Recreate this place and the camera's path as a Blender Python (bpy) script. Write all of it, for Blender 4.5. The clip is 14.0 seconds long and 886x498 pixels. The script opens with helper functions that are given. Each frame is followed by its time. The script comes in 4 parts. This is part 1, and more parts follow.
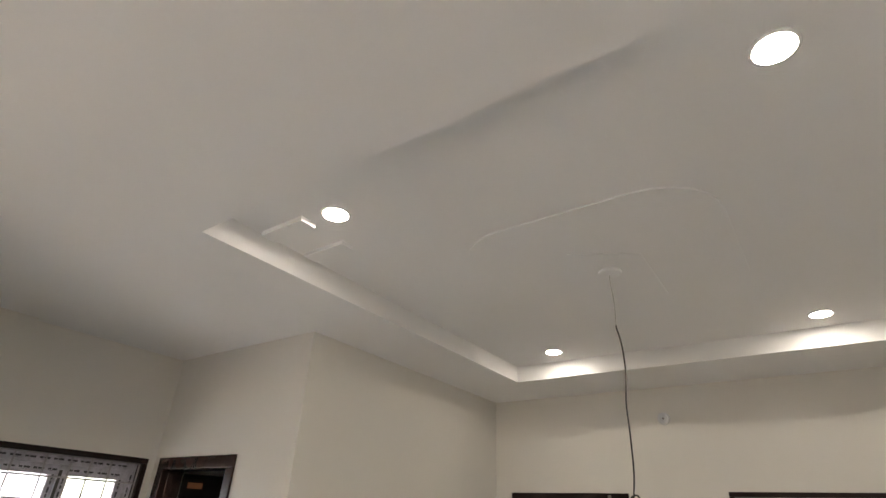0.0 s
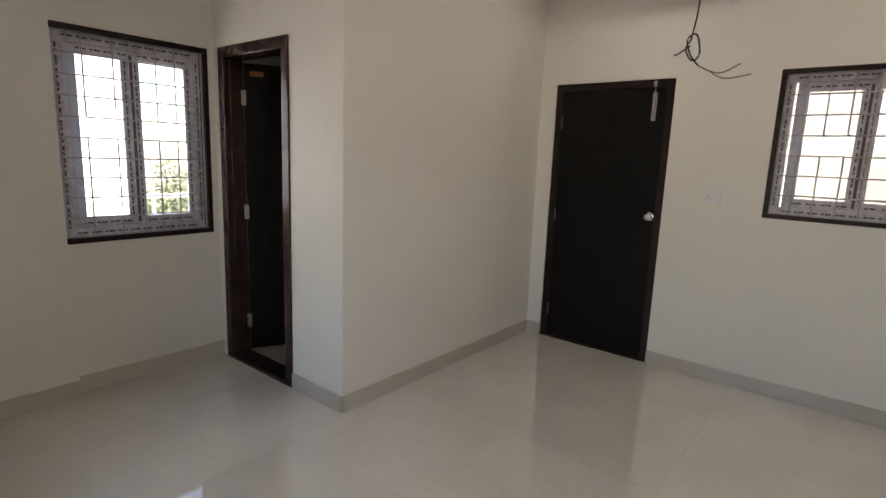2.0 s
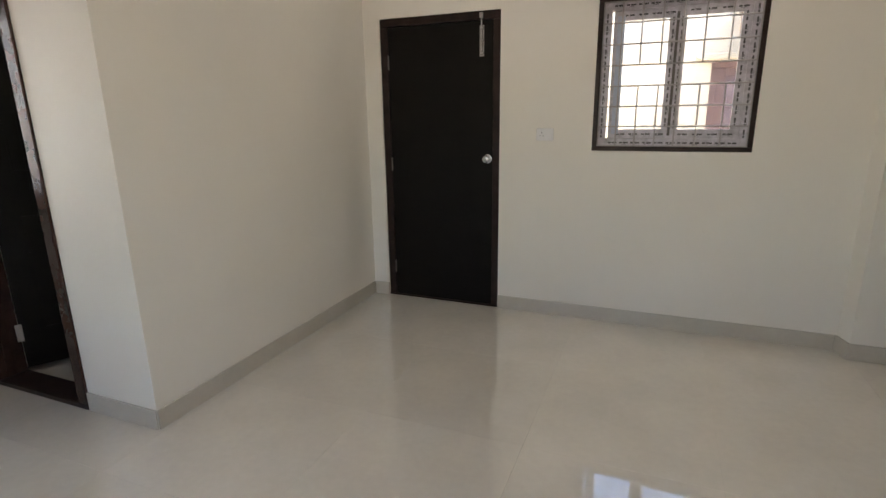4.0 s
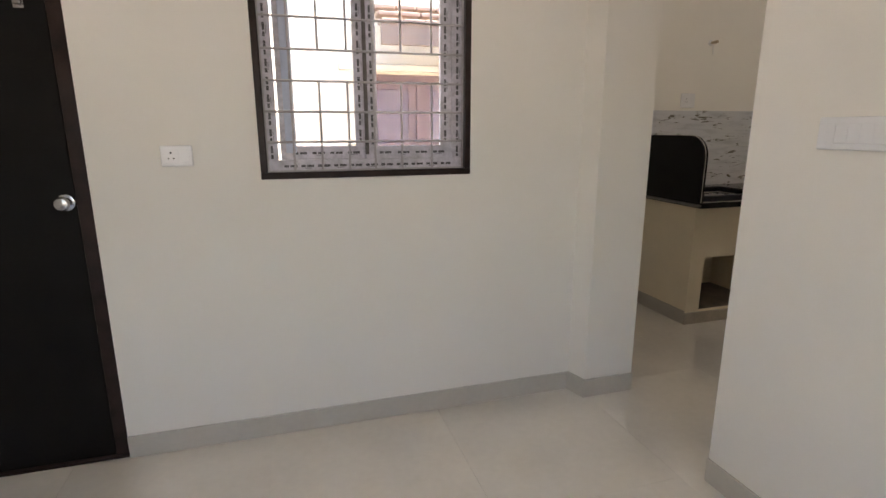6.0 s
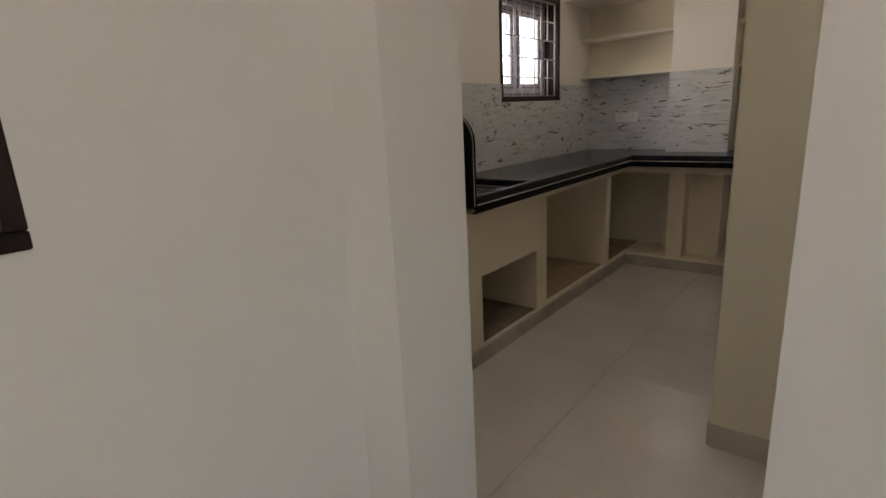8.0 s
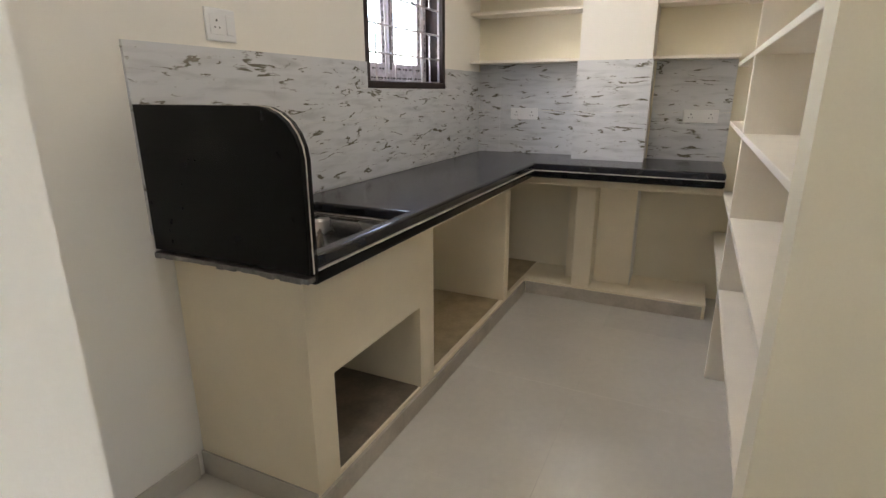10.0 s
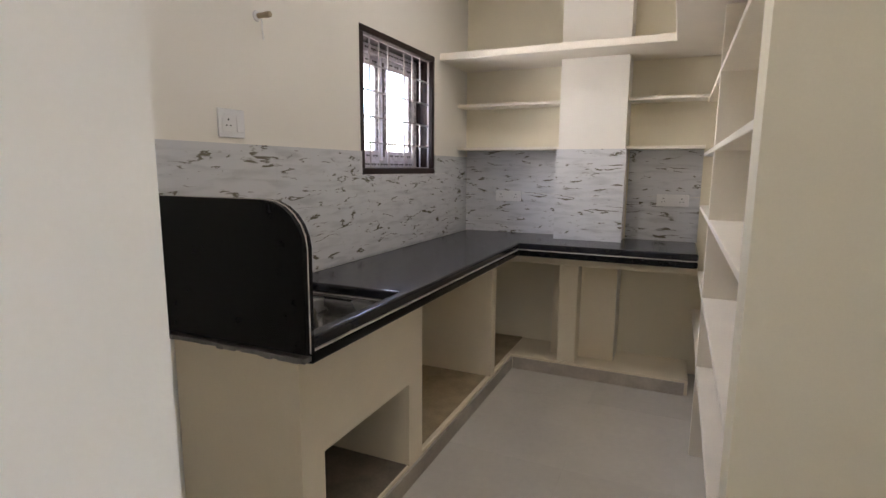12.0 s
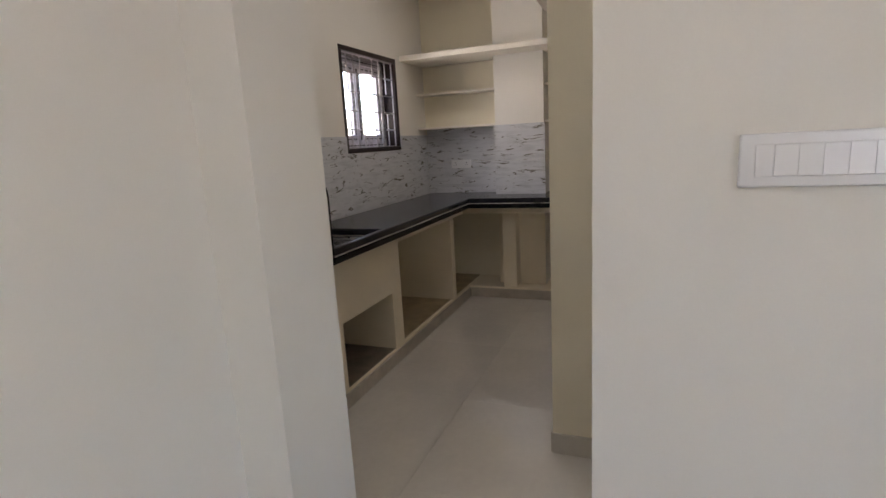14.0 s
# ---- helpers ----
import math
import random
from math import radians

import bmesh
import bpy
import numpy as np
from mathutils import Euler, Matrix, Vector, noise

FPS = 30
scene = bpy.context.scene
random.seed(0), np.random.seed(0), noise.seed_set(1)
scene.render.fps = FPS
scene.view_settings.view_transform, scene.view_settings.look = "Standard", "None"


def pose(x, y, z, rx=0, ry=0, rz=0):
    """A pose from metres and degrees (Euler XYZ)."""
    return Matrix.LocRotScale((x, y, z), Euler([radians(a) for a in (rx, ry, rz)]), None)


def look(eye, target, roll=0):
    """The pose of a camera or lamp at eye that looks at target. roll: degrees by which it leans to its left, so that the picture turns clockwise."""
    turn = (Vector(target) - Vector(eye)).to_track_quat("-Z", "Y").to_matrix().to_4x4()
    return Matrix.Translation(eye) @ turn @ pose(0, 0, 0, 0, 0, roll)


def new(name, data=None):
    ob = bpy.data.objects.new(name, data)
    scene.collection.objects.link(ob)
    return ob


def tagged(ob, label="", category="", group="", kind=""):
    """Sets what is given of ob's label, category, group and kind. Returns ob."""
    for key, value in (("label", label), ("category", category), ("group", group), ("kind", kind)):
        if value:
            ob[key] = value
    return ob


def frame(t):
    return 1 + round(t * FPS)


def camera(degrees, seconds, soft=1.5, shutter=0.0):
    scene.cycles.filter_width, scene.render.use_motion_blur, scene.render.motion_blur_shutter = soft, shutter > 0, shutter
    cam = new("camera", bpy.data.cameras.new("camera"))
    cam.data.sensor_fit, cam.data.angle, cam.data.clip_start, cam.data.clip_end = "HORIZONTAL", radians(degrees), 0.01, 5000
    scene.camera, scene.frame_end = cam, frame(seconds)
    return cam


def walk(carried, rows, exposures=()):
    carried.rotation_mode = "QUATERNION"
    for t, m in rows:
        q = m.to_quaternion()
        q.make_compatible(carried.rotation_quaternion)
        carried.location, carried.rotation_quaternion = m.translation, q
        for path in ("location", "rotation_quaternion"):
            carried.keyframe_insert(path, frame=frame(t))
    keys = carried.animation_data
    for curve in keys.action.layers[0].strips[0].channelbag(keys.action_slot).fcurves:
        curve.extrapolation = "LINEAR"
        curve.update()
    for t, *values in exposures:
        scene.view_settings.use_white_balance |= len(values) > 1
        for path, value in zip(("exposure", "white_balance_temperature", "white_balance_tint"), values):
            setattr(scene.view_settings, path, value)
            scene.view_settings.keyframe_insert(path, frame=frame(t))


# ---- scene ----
cam = camera(80.5, 14.0)
PATH = [
    (0, (2.287, -4.017, 1.844), (1.244, -2.589, 2.779), 2.8),
    (0.5, (2.259, -3.974, 1.779), (1.106, -2.457, 2.387), 3.1),
    (1, (2.239, -3.955, 1.695), (1.014, -2.394, 1.944), 3.0),
    (1.5, (2.222, -3.947, 1.599), (0.967, -2.391, 1.526), 2.8),
    (2, (2.224, -3.958, 1.502), (0.983, -2.429, 1.152), 2.2),
    (2.2, (2.227, -3.972, 1.474), (1.005, -2.458, 1.007), 2.0),
    (4.3, (2.023, -3.459, 1.424), (1.491, -1.592, 0.943), -0.7),
    (4.5, (1.93, -3.34, 1.403), (1.564, -1.424, 0.96), -0.3),
    (5, (1.784, -3.048, 1.409), (1.8, -1.093, 0.985), -0.7),
    (5.5, (1.776, -2.685, 1.394), (2.075, -0.755, 0.964), -0.7),
    (6, (1.768, -2.325, 1.393), (2.333, -0.46, 0.943), -0.1),
    (6.5, (1.811, -1.919, 1.403), (2.705, -0.187, 0.954), -0.1),
    (7, (1.977, -1.543, 1.386), (3.111, 0.054, 0.983), -0.7),
    (7.5, (2.189, -1.247, 1.4), (3.491, 0.225, 1.028), -2.3),
    (8, (2.402, -0.918, 1.344), (3.908, 0.297, 0.841), -2.9),
    (8.2, (2.493, -0.821, 1.338), (4.06, 0.281, 0.763), -3.2),
    (10.3, (3.413, -0.363, 1.393), (5.174, 0.423, 0.861), 0.3),
    (10.5, (3.418, -0.355, 1.425), (5.194, 0.447, 0.976), 0.2),
    (11, (3.404, -0.353, 1.45), (5.201, 0.47, 1.145), -0.0),
    (11.5, (3.361, -0.376, 1.443), (5.166, 0.44, 1.165), 0.1),
    (12, (3.262, -0.429, 1.434), (5.067, 0.376, 1.129), 0.4),
    (12.5, (3.029, -0.516, 1.424), (4.83, 0.281, 1.076), 0.1),
    (13, (2.81, -0.615, 1.403), (4.59, 0.207, 1.006), -0.8),
    (13.5, (2.54, -0.799, 1.418), (4.291, 0.055, 0.966), -1.9),
    (14, (2.253, -0.957, 1.437), (4.073, -0.23, 1.041), -3.2),
]
EXPOSURE = [(0, 3.5, 7250, 10.5), (1, 3.35, 7350, 10.5), (2, 3.45, 7350, 13), (4.5, 3.66, 7400, 10.5), (5, 3.65, 7250, 11), (5.5, 3.95, 7250, 13.5), (6.5, 3.65, 6950, 17), (7, 3.3, 7450, 21), (7.5, 3.2, 7500, 20), (8.2, 3.8, 7000, 13), (10.3, 4.85, 6550, 10), (10.7, 4.82, 6500, 11.5), (11.5, 4.72, 6400, 14), (12.5, 4.4, 6450, 14), (13, 4.2, 6550, 14), (13.5, 4.1, 6700, 15), (14, 3.95, 6600, 15.5)]
walk(cam, [(t, look(eye, target, roll)) for t, eye, target, roll in PATH], EXPOSURE)

# ---------------------------------------------------------------- world, sun, exposure
world = bpy.data.worlds.new("world")
scene.world = world
world.use_nodes = True
wn = world.node_tree
sky = wn.nodes.new("ShaderNodeTexSky")
sky.sky_type, sky.sun_disc = "NISHITA", False
sky.sun_elevation, sky.sun_rotation = radians(56.4), radians(97)
wn.links.new(sky.outputs["Color"], wn.nodes["Background"].inputs["Color"])
wn.nodes["Background"].inputs["Strength"].default_value = 0.15

sun = new("sun", bpy.data.lights.new("sun", "SUN"))
sun.data.energy, sun.data.angle, sun.data.color = 4.0, radians(0.6), (1.0, 0.95, 0.88)
sun.matrix_world = look((29, -3.5, 44), (0, 0, 0))
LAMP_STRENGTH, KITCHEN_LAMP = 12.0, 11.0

# daylight in the opening of the kitchen window, just outside its sashes
daylight = new("kitchen_window_daylight", bpy.data.lights.new("kitchen_window_daylight", "AREA"))
daylight.data.shape, daylight.data.size, daylight.data.size_y = "RECTANGLE", 1.40, 1.00
daylight.data.spread = radians(135)
daylight.data.energy, daylight.data.color = 2.4, (1.0, 0.97, 0.96)
daylight.matrix_world = look((6.1435, 1.36, 1.7865), (6.1435, 0.0, 1.7865))

# ---------------------------------------------------------------- materials


def nodes_of(mat):
    mat.use_nodes = True
    nt = mat.node_tree
    return nt, nt.nodes["Principled BSDF"]


def material(name, colour, rough=0.5, metal=0.0, vary=0.06, scale=3.0, fine=60.0, bump=0.0, coat=0.0, spec=0.5, piece=0.0):
    """A surface with broad staining, fine grain and a little relief, in metres of the place."""
    mat = bpy.data.materials.new(name)
    nt, b = nodes_of(mat)
    geo = nt.nodes.new("ShaderNodeNewGeometry")
    big = nt.nodes.new("ShaderNodeTexNoise")
    big.inputs["Scale"].default_value, big.inputs["Detail"].default_value = scale, 5
    small = nt.nodes.new("ShaderNodeTexNoise")
    small.inputs["Scale"].default_value, small.inputs["Detail"].default_value = fine, 3
    for n in (big, small):
        nt.links.new(geo.outputs["Position"], n.inputs["Vector"])
    add = nt.nodes.new("ShaderNodeMath")
    add.operation = "MULTIPLY_ADD"
    nt.links.new(small.outputs["Fac"], add.inputs[0])
    add.inputs[1].default_value = 0.35
    nt.links.new(big.outputs["Fac"], add.inputs[2])
    ramp = nt.nodes.new("ShaderNodeValToRGB")
    lo, hi = 1 - vary, 1 + vary
    ramp.color_ramp.elements[0].position, ramp.color_ramp.elements[1].position = 0.45, 0.9
    ramp.color_ramp.elements[0].color = (*[c * lo for c in colour], 1)
    ramp.color_ramp.elements[1].color = (*[min(1, c * hi) for c in colour], 1)
    nt.links.new(add.outputs[0], ramp.inputs["Fac"])
    last = ramp.outputs["Color"]
    if piece:
        info = nt.nodes.new("ShaderNodeObjectInfo")
        hsv = nt.nodes.new("ShaderNodeHueSaturation")
        rng = nt.nodes.new("ShaderNodeMapRange")
        rng.inputs["To Min"].default_value, rng.inputs["To Max"].default_value = 1 - piece, 1 + piece
        nt.links.new(info.outputs["Random"], rng.inputs["Value"])
        nt.links.new(rng.outputs["Result"], hsv.inputs["Value"])
        nt.links.new(last, hsv.inputs["Color"])
        last = hsv.outputs["Color"]
    nt.links.new(last, b.inputs["Base Color"])
    rr = nt.nodes.new("ShaderNodeMapRange")
    rr.inputs["To Min"].default_value, rr.inputs["To Max"].default_value = max(0.02, rough * 0.85), min(1, rough * 1.15)
    nt.links.new(big.outputs["Fac"], rr.inputs["Value"])
    nt.links.new(rr.outputs["Result"], b.inputs["Roughness"])
    b.inputs["Metallic"].default_value = metal
    b.inputs["Coat Weight"].default_value = coat
    b.inputs["Coat Roughness"].default_value = 0.04
    b.inputs["Specular IOR Level"].default_value = spec
    if bump:
        bp = nt.nodes.new("ShaderNodeBump")
        bp.inputs["Strength"].default_value, bp.inputs["Distance"].default_value = bump, 0.004
        nt.links.new(small.outputs["Fac"], bp.inputs["Height"])
        nt.links.new(bp.outputs["Normal"], b.inputs["Normal"])
    return mat


def emitter(name, colour, strength):
    mat = bpy.data.materials.new(name)
    nt, b = nodes_of(mat)
    b.inputs["Base Color"].default_value = (0.9, 0.9, 0.9, 1)
    b.inputs["Emission Color"].default_value = (*colour, 1)
    b.inputs["Emission Strength"].default_value = strength
    return mat


def streaked_tile():
    """Pale grey glazed wall tile with broken horizontal brown veins."""
    mat = bpy.data.materials.new("streaked_tile")
    nt, b = nodes_of(mat)
    geo = nt.nodes.new("ShaderNodeNewGeometry")
    sep = nt.nodes.new("ShaderNodeSeparateXYZ")
    nt.links.new(geo.outputs["Position"], sep.inputs[0])
    along = nt.nodes.new("ShaderNodeMath")
    along.operation = "SUBTRACT"
    nt.links.new(sep.outputs["X"], along.inputs[0])
    nt.links.new(sep.outputs["Y"], along.inputs[1])
    com = nt.nodes.new("ShaderNodeCombineXYZ")
    nt.links.new(along.outputs[0], com.inputs["X"])
    nt.links.new(sep.outputs["Z"], com.inputs["Y"])

    def streak(sx, sy, lo, hi, detail, warp):
        mp = nt.nodes.new("ShaderNodeMapping")
        mp.inputs["Scale"].default_value = (sx, sy, 1)
        nt.links.new(com.outputs[0], mp.inputs["Vector"])
        n = nt.nodes.new("ShaderNodeTexNoise")
        n.inputs["Scale"].default_value, n.inputs["Detail"].default_value = 1.0, detail
        n.inputs["Distortion"].default_value = warp
        nt.links.new(mp.outputs[0], n.inputs["Vector"])
        r = nt.nodes.new("ShaderNodeMapRange")
        r.inputs["From Min"].default_value, r.inputs["From Max"].default_value = lo, hi
        nt.links.new(n.outputs["Fac"], r.inputs["Value"])
        return r.outputs["Result"]

    def line(sx, sy, width, detail, warp):
        """Thin wandering lines where a stretched noise crosses its middle value."""
        mp = nt.nodes.new("ShaderNodeMapping")
        mp.inputs["Scale"].default_value = (sx, sy, 1)
        nt.links.new(com.outputs[0], mp.inputs["Vector"])
        n = nt.nodes.new("ShaderNodeTexNoise")
        n.inputs["Scale"].default_value, n.inputs["Detail"].default_value = 1.0, detail
        n.inputs["Distortion"].default_value = warp
        nt.links.new(mp.outputs[0], n.inputs["Vector"])
        sub, ab, r = nt.nodes.new("ShaderNodeMath"), nt.nodes.new("ShaderNodeMath"), nt.nodes.new("ShaderNodeMapRange")
        sub.operation, ab.operation = "SUBTRACT", "ABSOLUTE"
        sub.inputs[1].default_value = 0.5
        nt.links.new(n.outputs["Fac"], sub.inputs[0])
        nt.links.new(sub.outputs[0], ab.inputs[0])
        nt.links.new(ab.outputs[0], r.inputs["Value"])
        r.inputs["From Min"].default_value, r.inputs["From Max"].default_value = width * 0.6, width
        r.inputs["To Min"].default_value, r.inputs["To Max"].default_value = 1.0, 0.0
        return r.outputs["Result"]

    def joined(op, a, b):
        m = nt.nodes.new("ShaderNodeMath")
        m.operation = op
        nt.links.new(a, m.inputs[0])
        nt.links.new(b, m.inputs[1])
        return m

    thin = joined("MULTIPLY", line(3.0, 15, 0.021, 5, 0.5), streak(8, 17, 0.52, 0.58, 4, 0.6))
    blot = joined("MULTIPLY", streak(10, 52, 0.635, 0.68, 5, 0.9), streak(5, 11, 0.47, 0.56, 3, 0.4))
    mult = joined("MAXIMUM", thin.outputs[0], blot.outputs[0])
    fleck = streak(5, 30, 0.48, 0.72, 6, 0.4)
    base = nt.nodes.new("ShaderNodeMix")
    base.data_type = "RGBA"
    base.inputs[6].default_value, base.inputs[7].default_value = (0.62, 0.622, 0.642, 1), (0.48, 0.483, 0.503, 1)
    nt.links.new(fleck, base.inputs[0])
    top = nt.nodes.new("ShaderNodeMix")
    top.data_type = "RGBA"
    top.inputs[7].default_value = (0.155, 0.14, 0.11, 1)
    nt.links.new(mult.outputs[0], top.inputs[0])
    nt.links.new(base.outputs[2], top.inputs[6])
    nt.links.new(top.outputs[2], b.inputs["Base Color"])
    b.inputs["Roughness"].default_value = 0.09
    return mat


def floor_tile():
    """Polished ivory vitrified tile with soft clouding, each a shade of its own."""
    mat = material("polished_floor_tile", (0.64, 0.605, 0.545), 0.05, vary=0.07, scale=2.2, fine=26, coat=1.0, piece=0.025)
    mat.node_tree.nodes["Principled BSDF"].inputs["Coat IOR"].default_value = 1.62
    return mat


def glass():
    mat = bpy.data.materials.new("window_glass")
    nt, b = nodes_of(mat)
    nt.nodes.remove(b)
    out = nt.nodes["Material Output"]
    facing, power, gloss = nt.nodes.new("ShaderNodeLayerWeight"), nt.nodes.new("ShaderNodeMath"), nt.nodes.new("ShaderNodeMath")
    facing.inputs["Blend"].default_value = 0.5
    power.operation, gloss.operation = "POWER", "MULTIPLY_ADD"
    power.inputs[1].default_value = 5.0
    gloss.inputs[1].default_value, gloss.inputs[2].default_value = 0.9, 0.04
    nt.links.new(facing.outputs["Facing"], power.inputs[0])
    nt.links.new(power.outputs[0], gloss.inputs[0])
    clear, shine, mix = nt.nodes.new("ShaderNodeBsdfTransparent"), nt.nodes.new("ShaderNodeBsdfGlossy"), nt.nodes.new("ShaderNodeMixShader")
    clear.inputs["Color"].default_value = (0.74, 0.75, 0.77, 1)
    shine.inputs["Roughness"].default_value = 0.02
    nt.links.new(gloss.outputs[0], mix.inputs[0])
    nt.links.new(clear.outputs[0], mix.inputs[1])
    nt.links.new(shine.outputs[0], mix.inputs[2])
    nt.links.new(mix.outputs[0], out.inputs["Surface"])
    return mat


CREAM = material("cream_wall_paint", (0.80, 0.764, 0.70), 0.55, vary=0.025, scale=1.4, fine=220, bump=0.05)
KITCHEN_CREAM = material("kitchen_cream_paint", (0.81, 0.742, 0.580), 0.55, vary=0.035, scale=1.8, fine=200, bump=0.06)
WHITE_CEIL = material("white_ceiling_paint", (0.88, 0.865, 0.85), 0.7, vary=0.02, scale=1.2, fine=180, bump=0.04)
PLASTER = material("cream_masonry_paint", (0.83, 0.737, 0.565), 0.6, vary=0.04, scale=4, fine=140, bump=0.10)
SHELF_WHITE = material("ivory_shelf_paint", (0.83, 0.765, 0.665), 0.5, vary=0.04, scale=5, fine=120, bump=0.06)
TILE = floor_tile()
GROUT = material("floor_grout", (0.57, 0.54, 0.485), 0.7, vary=0.15, scale=8)
SKIRT = material("skirting_tile", (0.54, 0.500, 0.435), 0.22, vary=0.06, scale=3, fine=40, coat=0.2, piece=0.03)
SKIRT_EDGE = material("skirting_strip_dusty", (0.44, 0.39, 0.325), 0.45, vary=0.18, scale=7, fine=60)
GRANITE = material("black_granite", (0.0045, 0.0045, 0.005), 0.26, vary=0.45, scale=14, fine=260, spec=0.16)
# lifted bluish tone paints in the window's sheen, along with dust and smudges
GRANITE_DUSTY_SHEEN = material("dusty_granite_top_sheen", (0.017, 0.017, 0.022), 0.19, vary=0.6, scale=7, fine=180, spec=0.42)
# brown dirty floor with the sink bay's deep shade mixed into its colour
CEMENT_SHADED = material("brown_cement_with_shade", (0.20, 0.165, 0.125), 0.85, vary=0.25, scale=9, fine=70, bump=0.2)
# cream bay floor given the darker colour it takes in shade
SHADED_CREAM = material("shaded_cream_floor", (0.46, 0.37, 0.235), 0.85, vary=0.2, scale=8, fine=70, bump=0.2)
BEAD = material("pale_edge_bead", (0.60, 0.55, 0.49), 0.5, vary=0.15, scale=30)
MORTAR = material("grey_mortar", (0.20, 0.19, 0.18), 0.9, vary=0.3, scale=40, fine=160, bump=0.5)
STEEL = material("brushed_steel", (0.42, 0.41, 0.40), 0.27, metal=1.0, vary=0.08, scale=8, fine=120)
HINGE = material("dull_steel", (0.30, 0.28, 0.27), 0.45, metal=1.0, vary=0.15, scale=25)
CHROME = material("satin_chrome", (0.48, 0.47, 0.47), 0.24, metal=1.0, vary=0.06, scale=20)
DOORWOOD = material("espresso_door_laminate", (0.007, 0.0055, 0.005), 0.45, vary=0.30, scale=6, fine=90, bump=0.06, spec=0.14)
FRAMEWOOD = material("dark_brown_frame_paint", (0.045, 0.023, 0.019), 0.25, vary=0.3, scale=9, fine=70, spec=0.4)
JAMBSTONE = material("dark_granite_window_trim", (0.026, 0.015, 0.013), 0.35, vary=0.4, scale=12, fine=160, spec=0.2)
UPVC = material("film_wrapped_upvc", (0.55, 0.52, 0.57), 0.32, vary=0.26, scale=22, fine=90, bump=0.08)
# blue tint stands for outdoor light coming through the wrapped stile
STILE_LIT = material("outdoor_lit_stile", (0.48, 0.53, 0.64), 0.4, vary=0.08, scale=9)
SASHWHITE = material("white_upvc", (0.74, 0.73, 0.76), 0.3, vary=0.05, scale=9)
FILMINK = material("film_print_ink", (0.055, 0.05, 0.053), 0.5, vary=0.3, scale=40)
GASKET = material("grey_brush_gasket", (0.12, 0.105, 0.10), 0.8, vary=0.25, scale=30)
GRILL = material("grey_grill_paint", (0.42, 0.39, 0.40), 0.4, vary=0.1, scale=14)
PLASTIC = material("white_switch_plastic", (0.80, 0.79, 0.79), 0.15, vary=0.02, scale=12)
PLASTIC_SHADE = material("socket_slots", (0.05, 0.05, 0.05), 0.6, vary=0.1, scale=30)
CPVC = material("beige_pipe_plug", (0.42, 0.33, 0.22), 0.45, vary=0.15, scale=40)
CABLE = material("black_cable", (0.03, 0.025, 0.024), 0.5, vary=0.2, scale=60)
CABLE_PALE = material("pale_cord", (0.55, 0.53, 0.50), 0.6, vary=0.1, scale=60)
CABLE_GREY = material("grey_cable", (0.20, 0.18, 0.16), 0.5, vary=0.2, scale=60)
LABEL_ORANGE = material("orange_paper_label", (0.33, 0.12, 0.05), 0.6, vary=0.1, scale=40)
BATH_TILE = material("bathroom_wall_tile", (0.42, 0.36, 0.29), 0.25, vary=0.08, scale=5)
NEIGHBOUR = material("neighbour_cream_render", (0.80, 0.71, 0.56), 0.85, vary=0.08, scale=1.5, fine=40, bump=0.1)
NEIGHBOUR_BLUE = material("neighbour_pale_render", (0.76, 0.78, 0.80), 0.85, vary=0.06, scale=1.2, fine=40)
MAROON = material("maroon_shutter_paint", (0.20, 0.125, 0.12), 0.5, vary=0.12, scale=6)
MAROON_PANE = material("dusty_shutter_pane", (0.20, 0.15, 0.17), 0.3, vary=0.15, scale=5)
ROOFTILE = material("weathered_roof_tile", (0.27, 0.19, 0.145), 0.85, vary=0.25, scale=5, fine=30, bump=0.3)
GROUND = material("dry_soil_ground", (0.30, 0.25, 0.19), 0.95, vary=0.2, scale=0.5, fine=9, bump=0.3)
BARK = material("tree_bark", (0.16, 0.12, 0.085), 0.9, vary=0.3, scale=12, fine=60, bump=0.5)
LEAF = material("tree_leaf", (0.12, 0.14, 0.075), 0.6, vary=0.4, scale=2.5, fine=12)
LED = emitter("led_panel", (1.0, 0.97, 0.93), LAMP_STRENGTH)
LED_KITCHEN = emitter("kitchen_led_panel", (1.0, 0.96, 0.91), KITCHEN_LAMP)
GLASS = glass()

# ---------------------------------------------------------------- mesh helpers


def box(bm, x0, x1, y0, y1, z0, z1):
    v = [bm.verts.new(p) for p in ((x0, y0, z0), (x1, y0, z0), (x1, y1, z0), (x0, y1, z0), (x0, y0, z1), (x1, y0, z1), (x1, y1, z1), (x0, y1, z1))]
    for f in ((3, 2, 1, 0), (4, 5, 6, 7), (0, 1, 5, 4), (1, 2, 6, 5), (2, 3, 7, 6), (3, 0, 4, 7)):
        bm.faces.new([v[i] for i in f])
    return v


def soft_box(bm, x0, x1, y0, y1, z0, z1, r=0.003, seg=2):
    v = box(bm, x0, x1, y0, y1, z0, z1)
    edges = list({e for w in v for e in w.link_edges})
    bmesh.ops.bevel(bm, geom=edges, offset=r, segments=seg, affect="EDGES", profile=0.5)


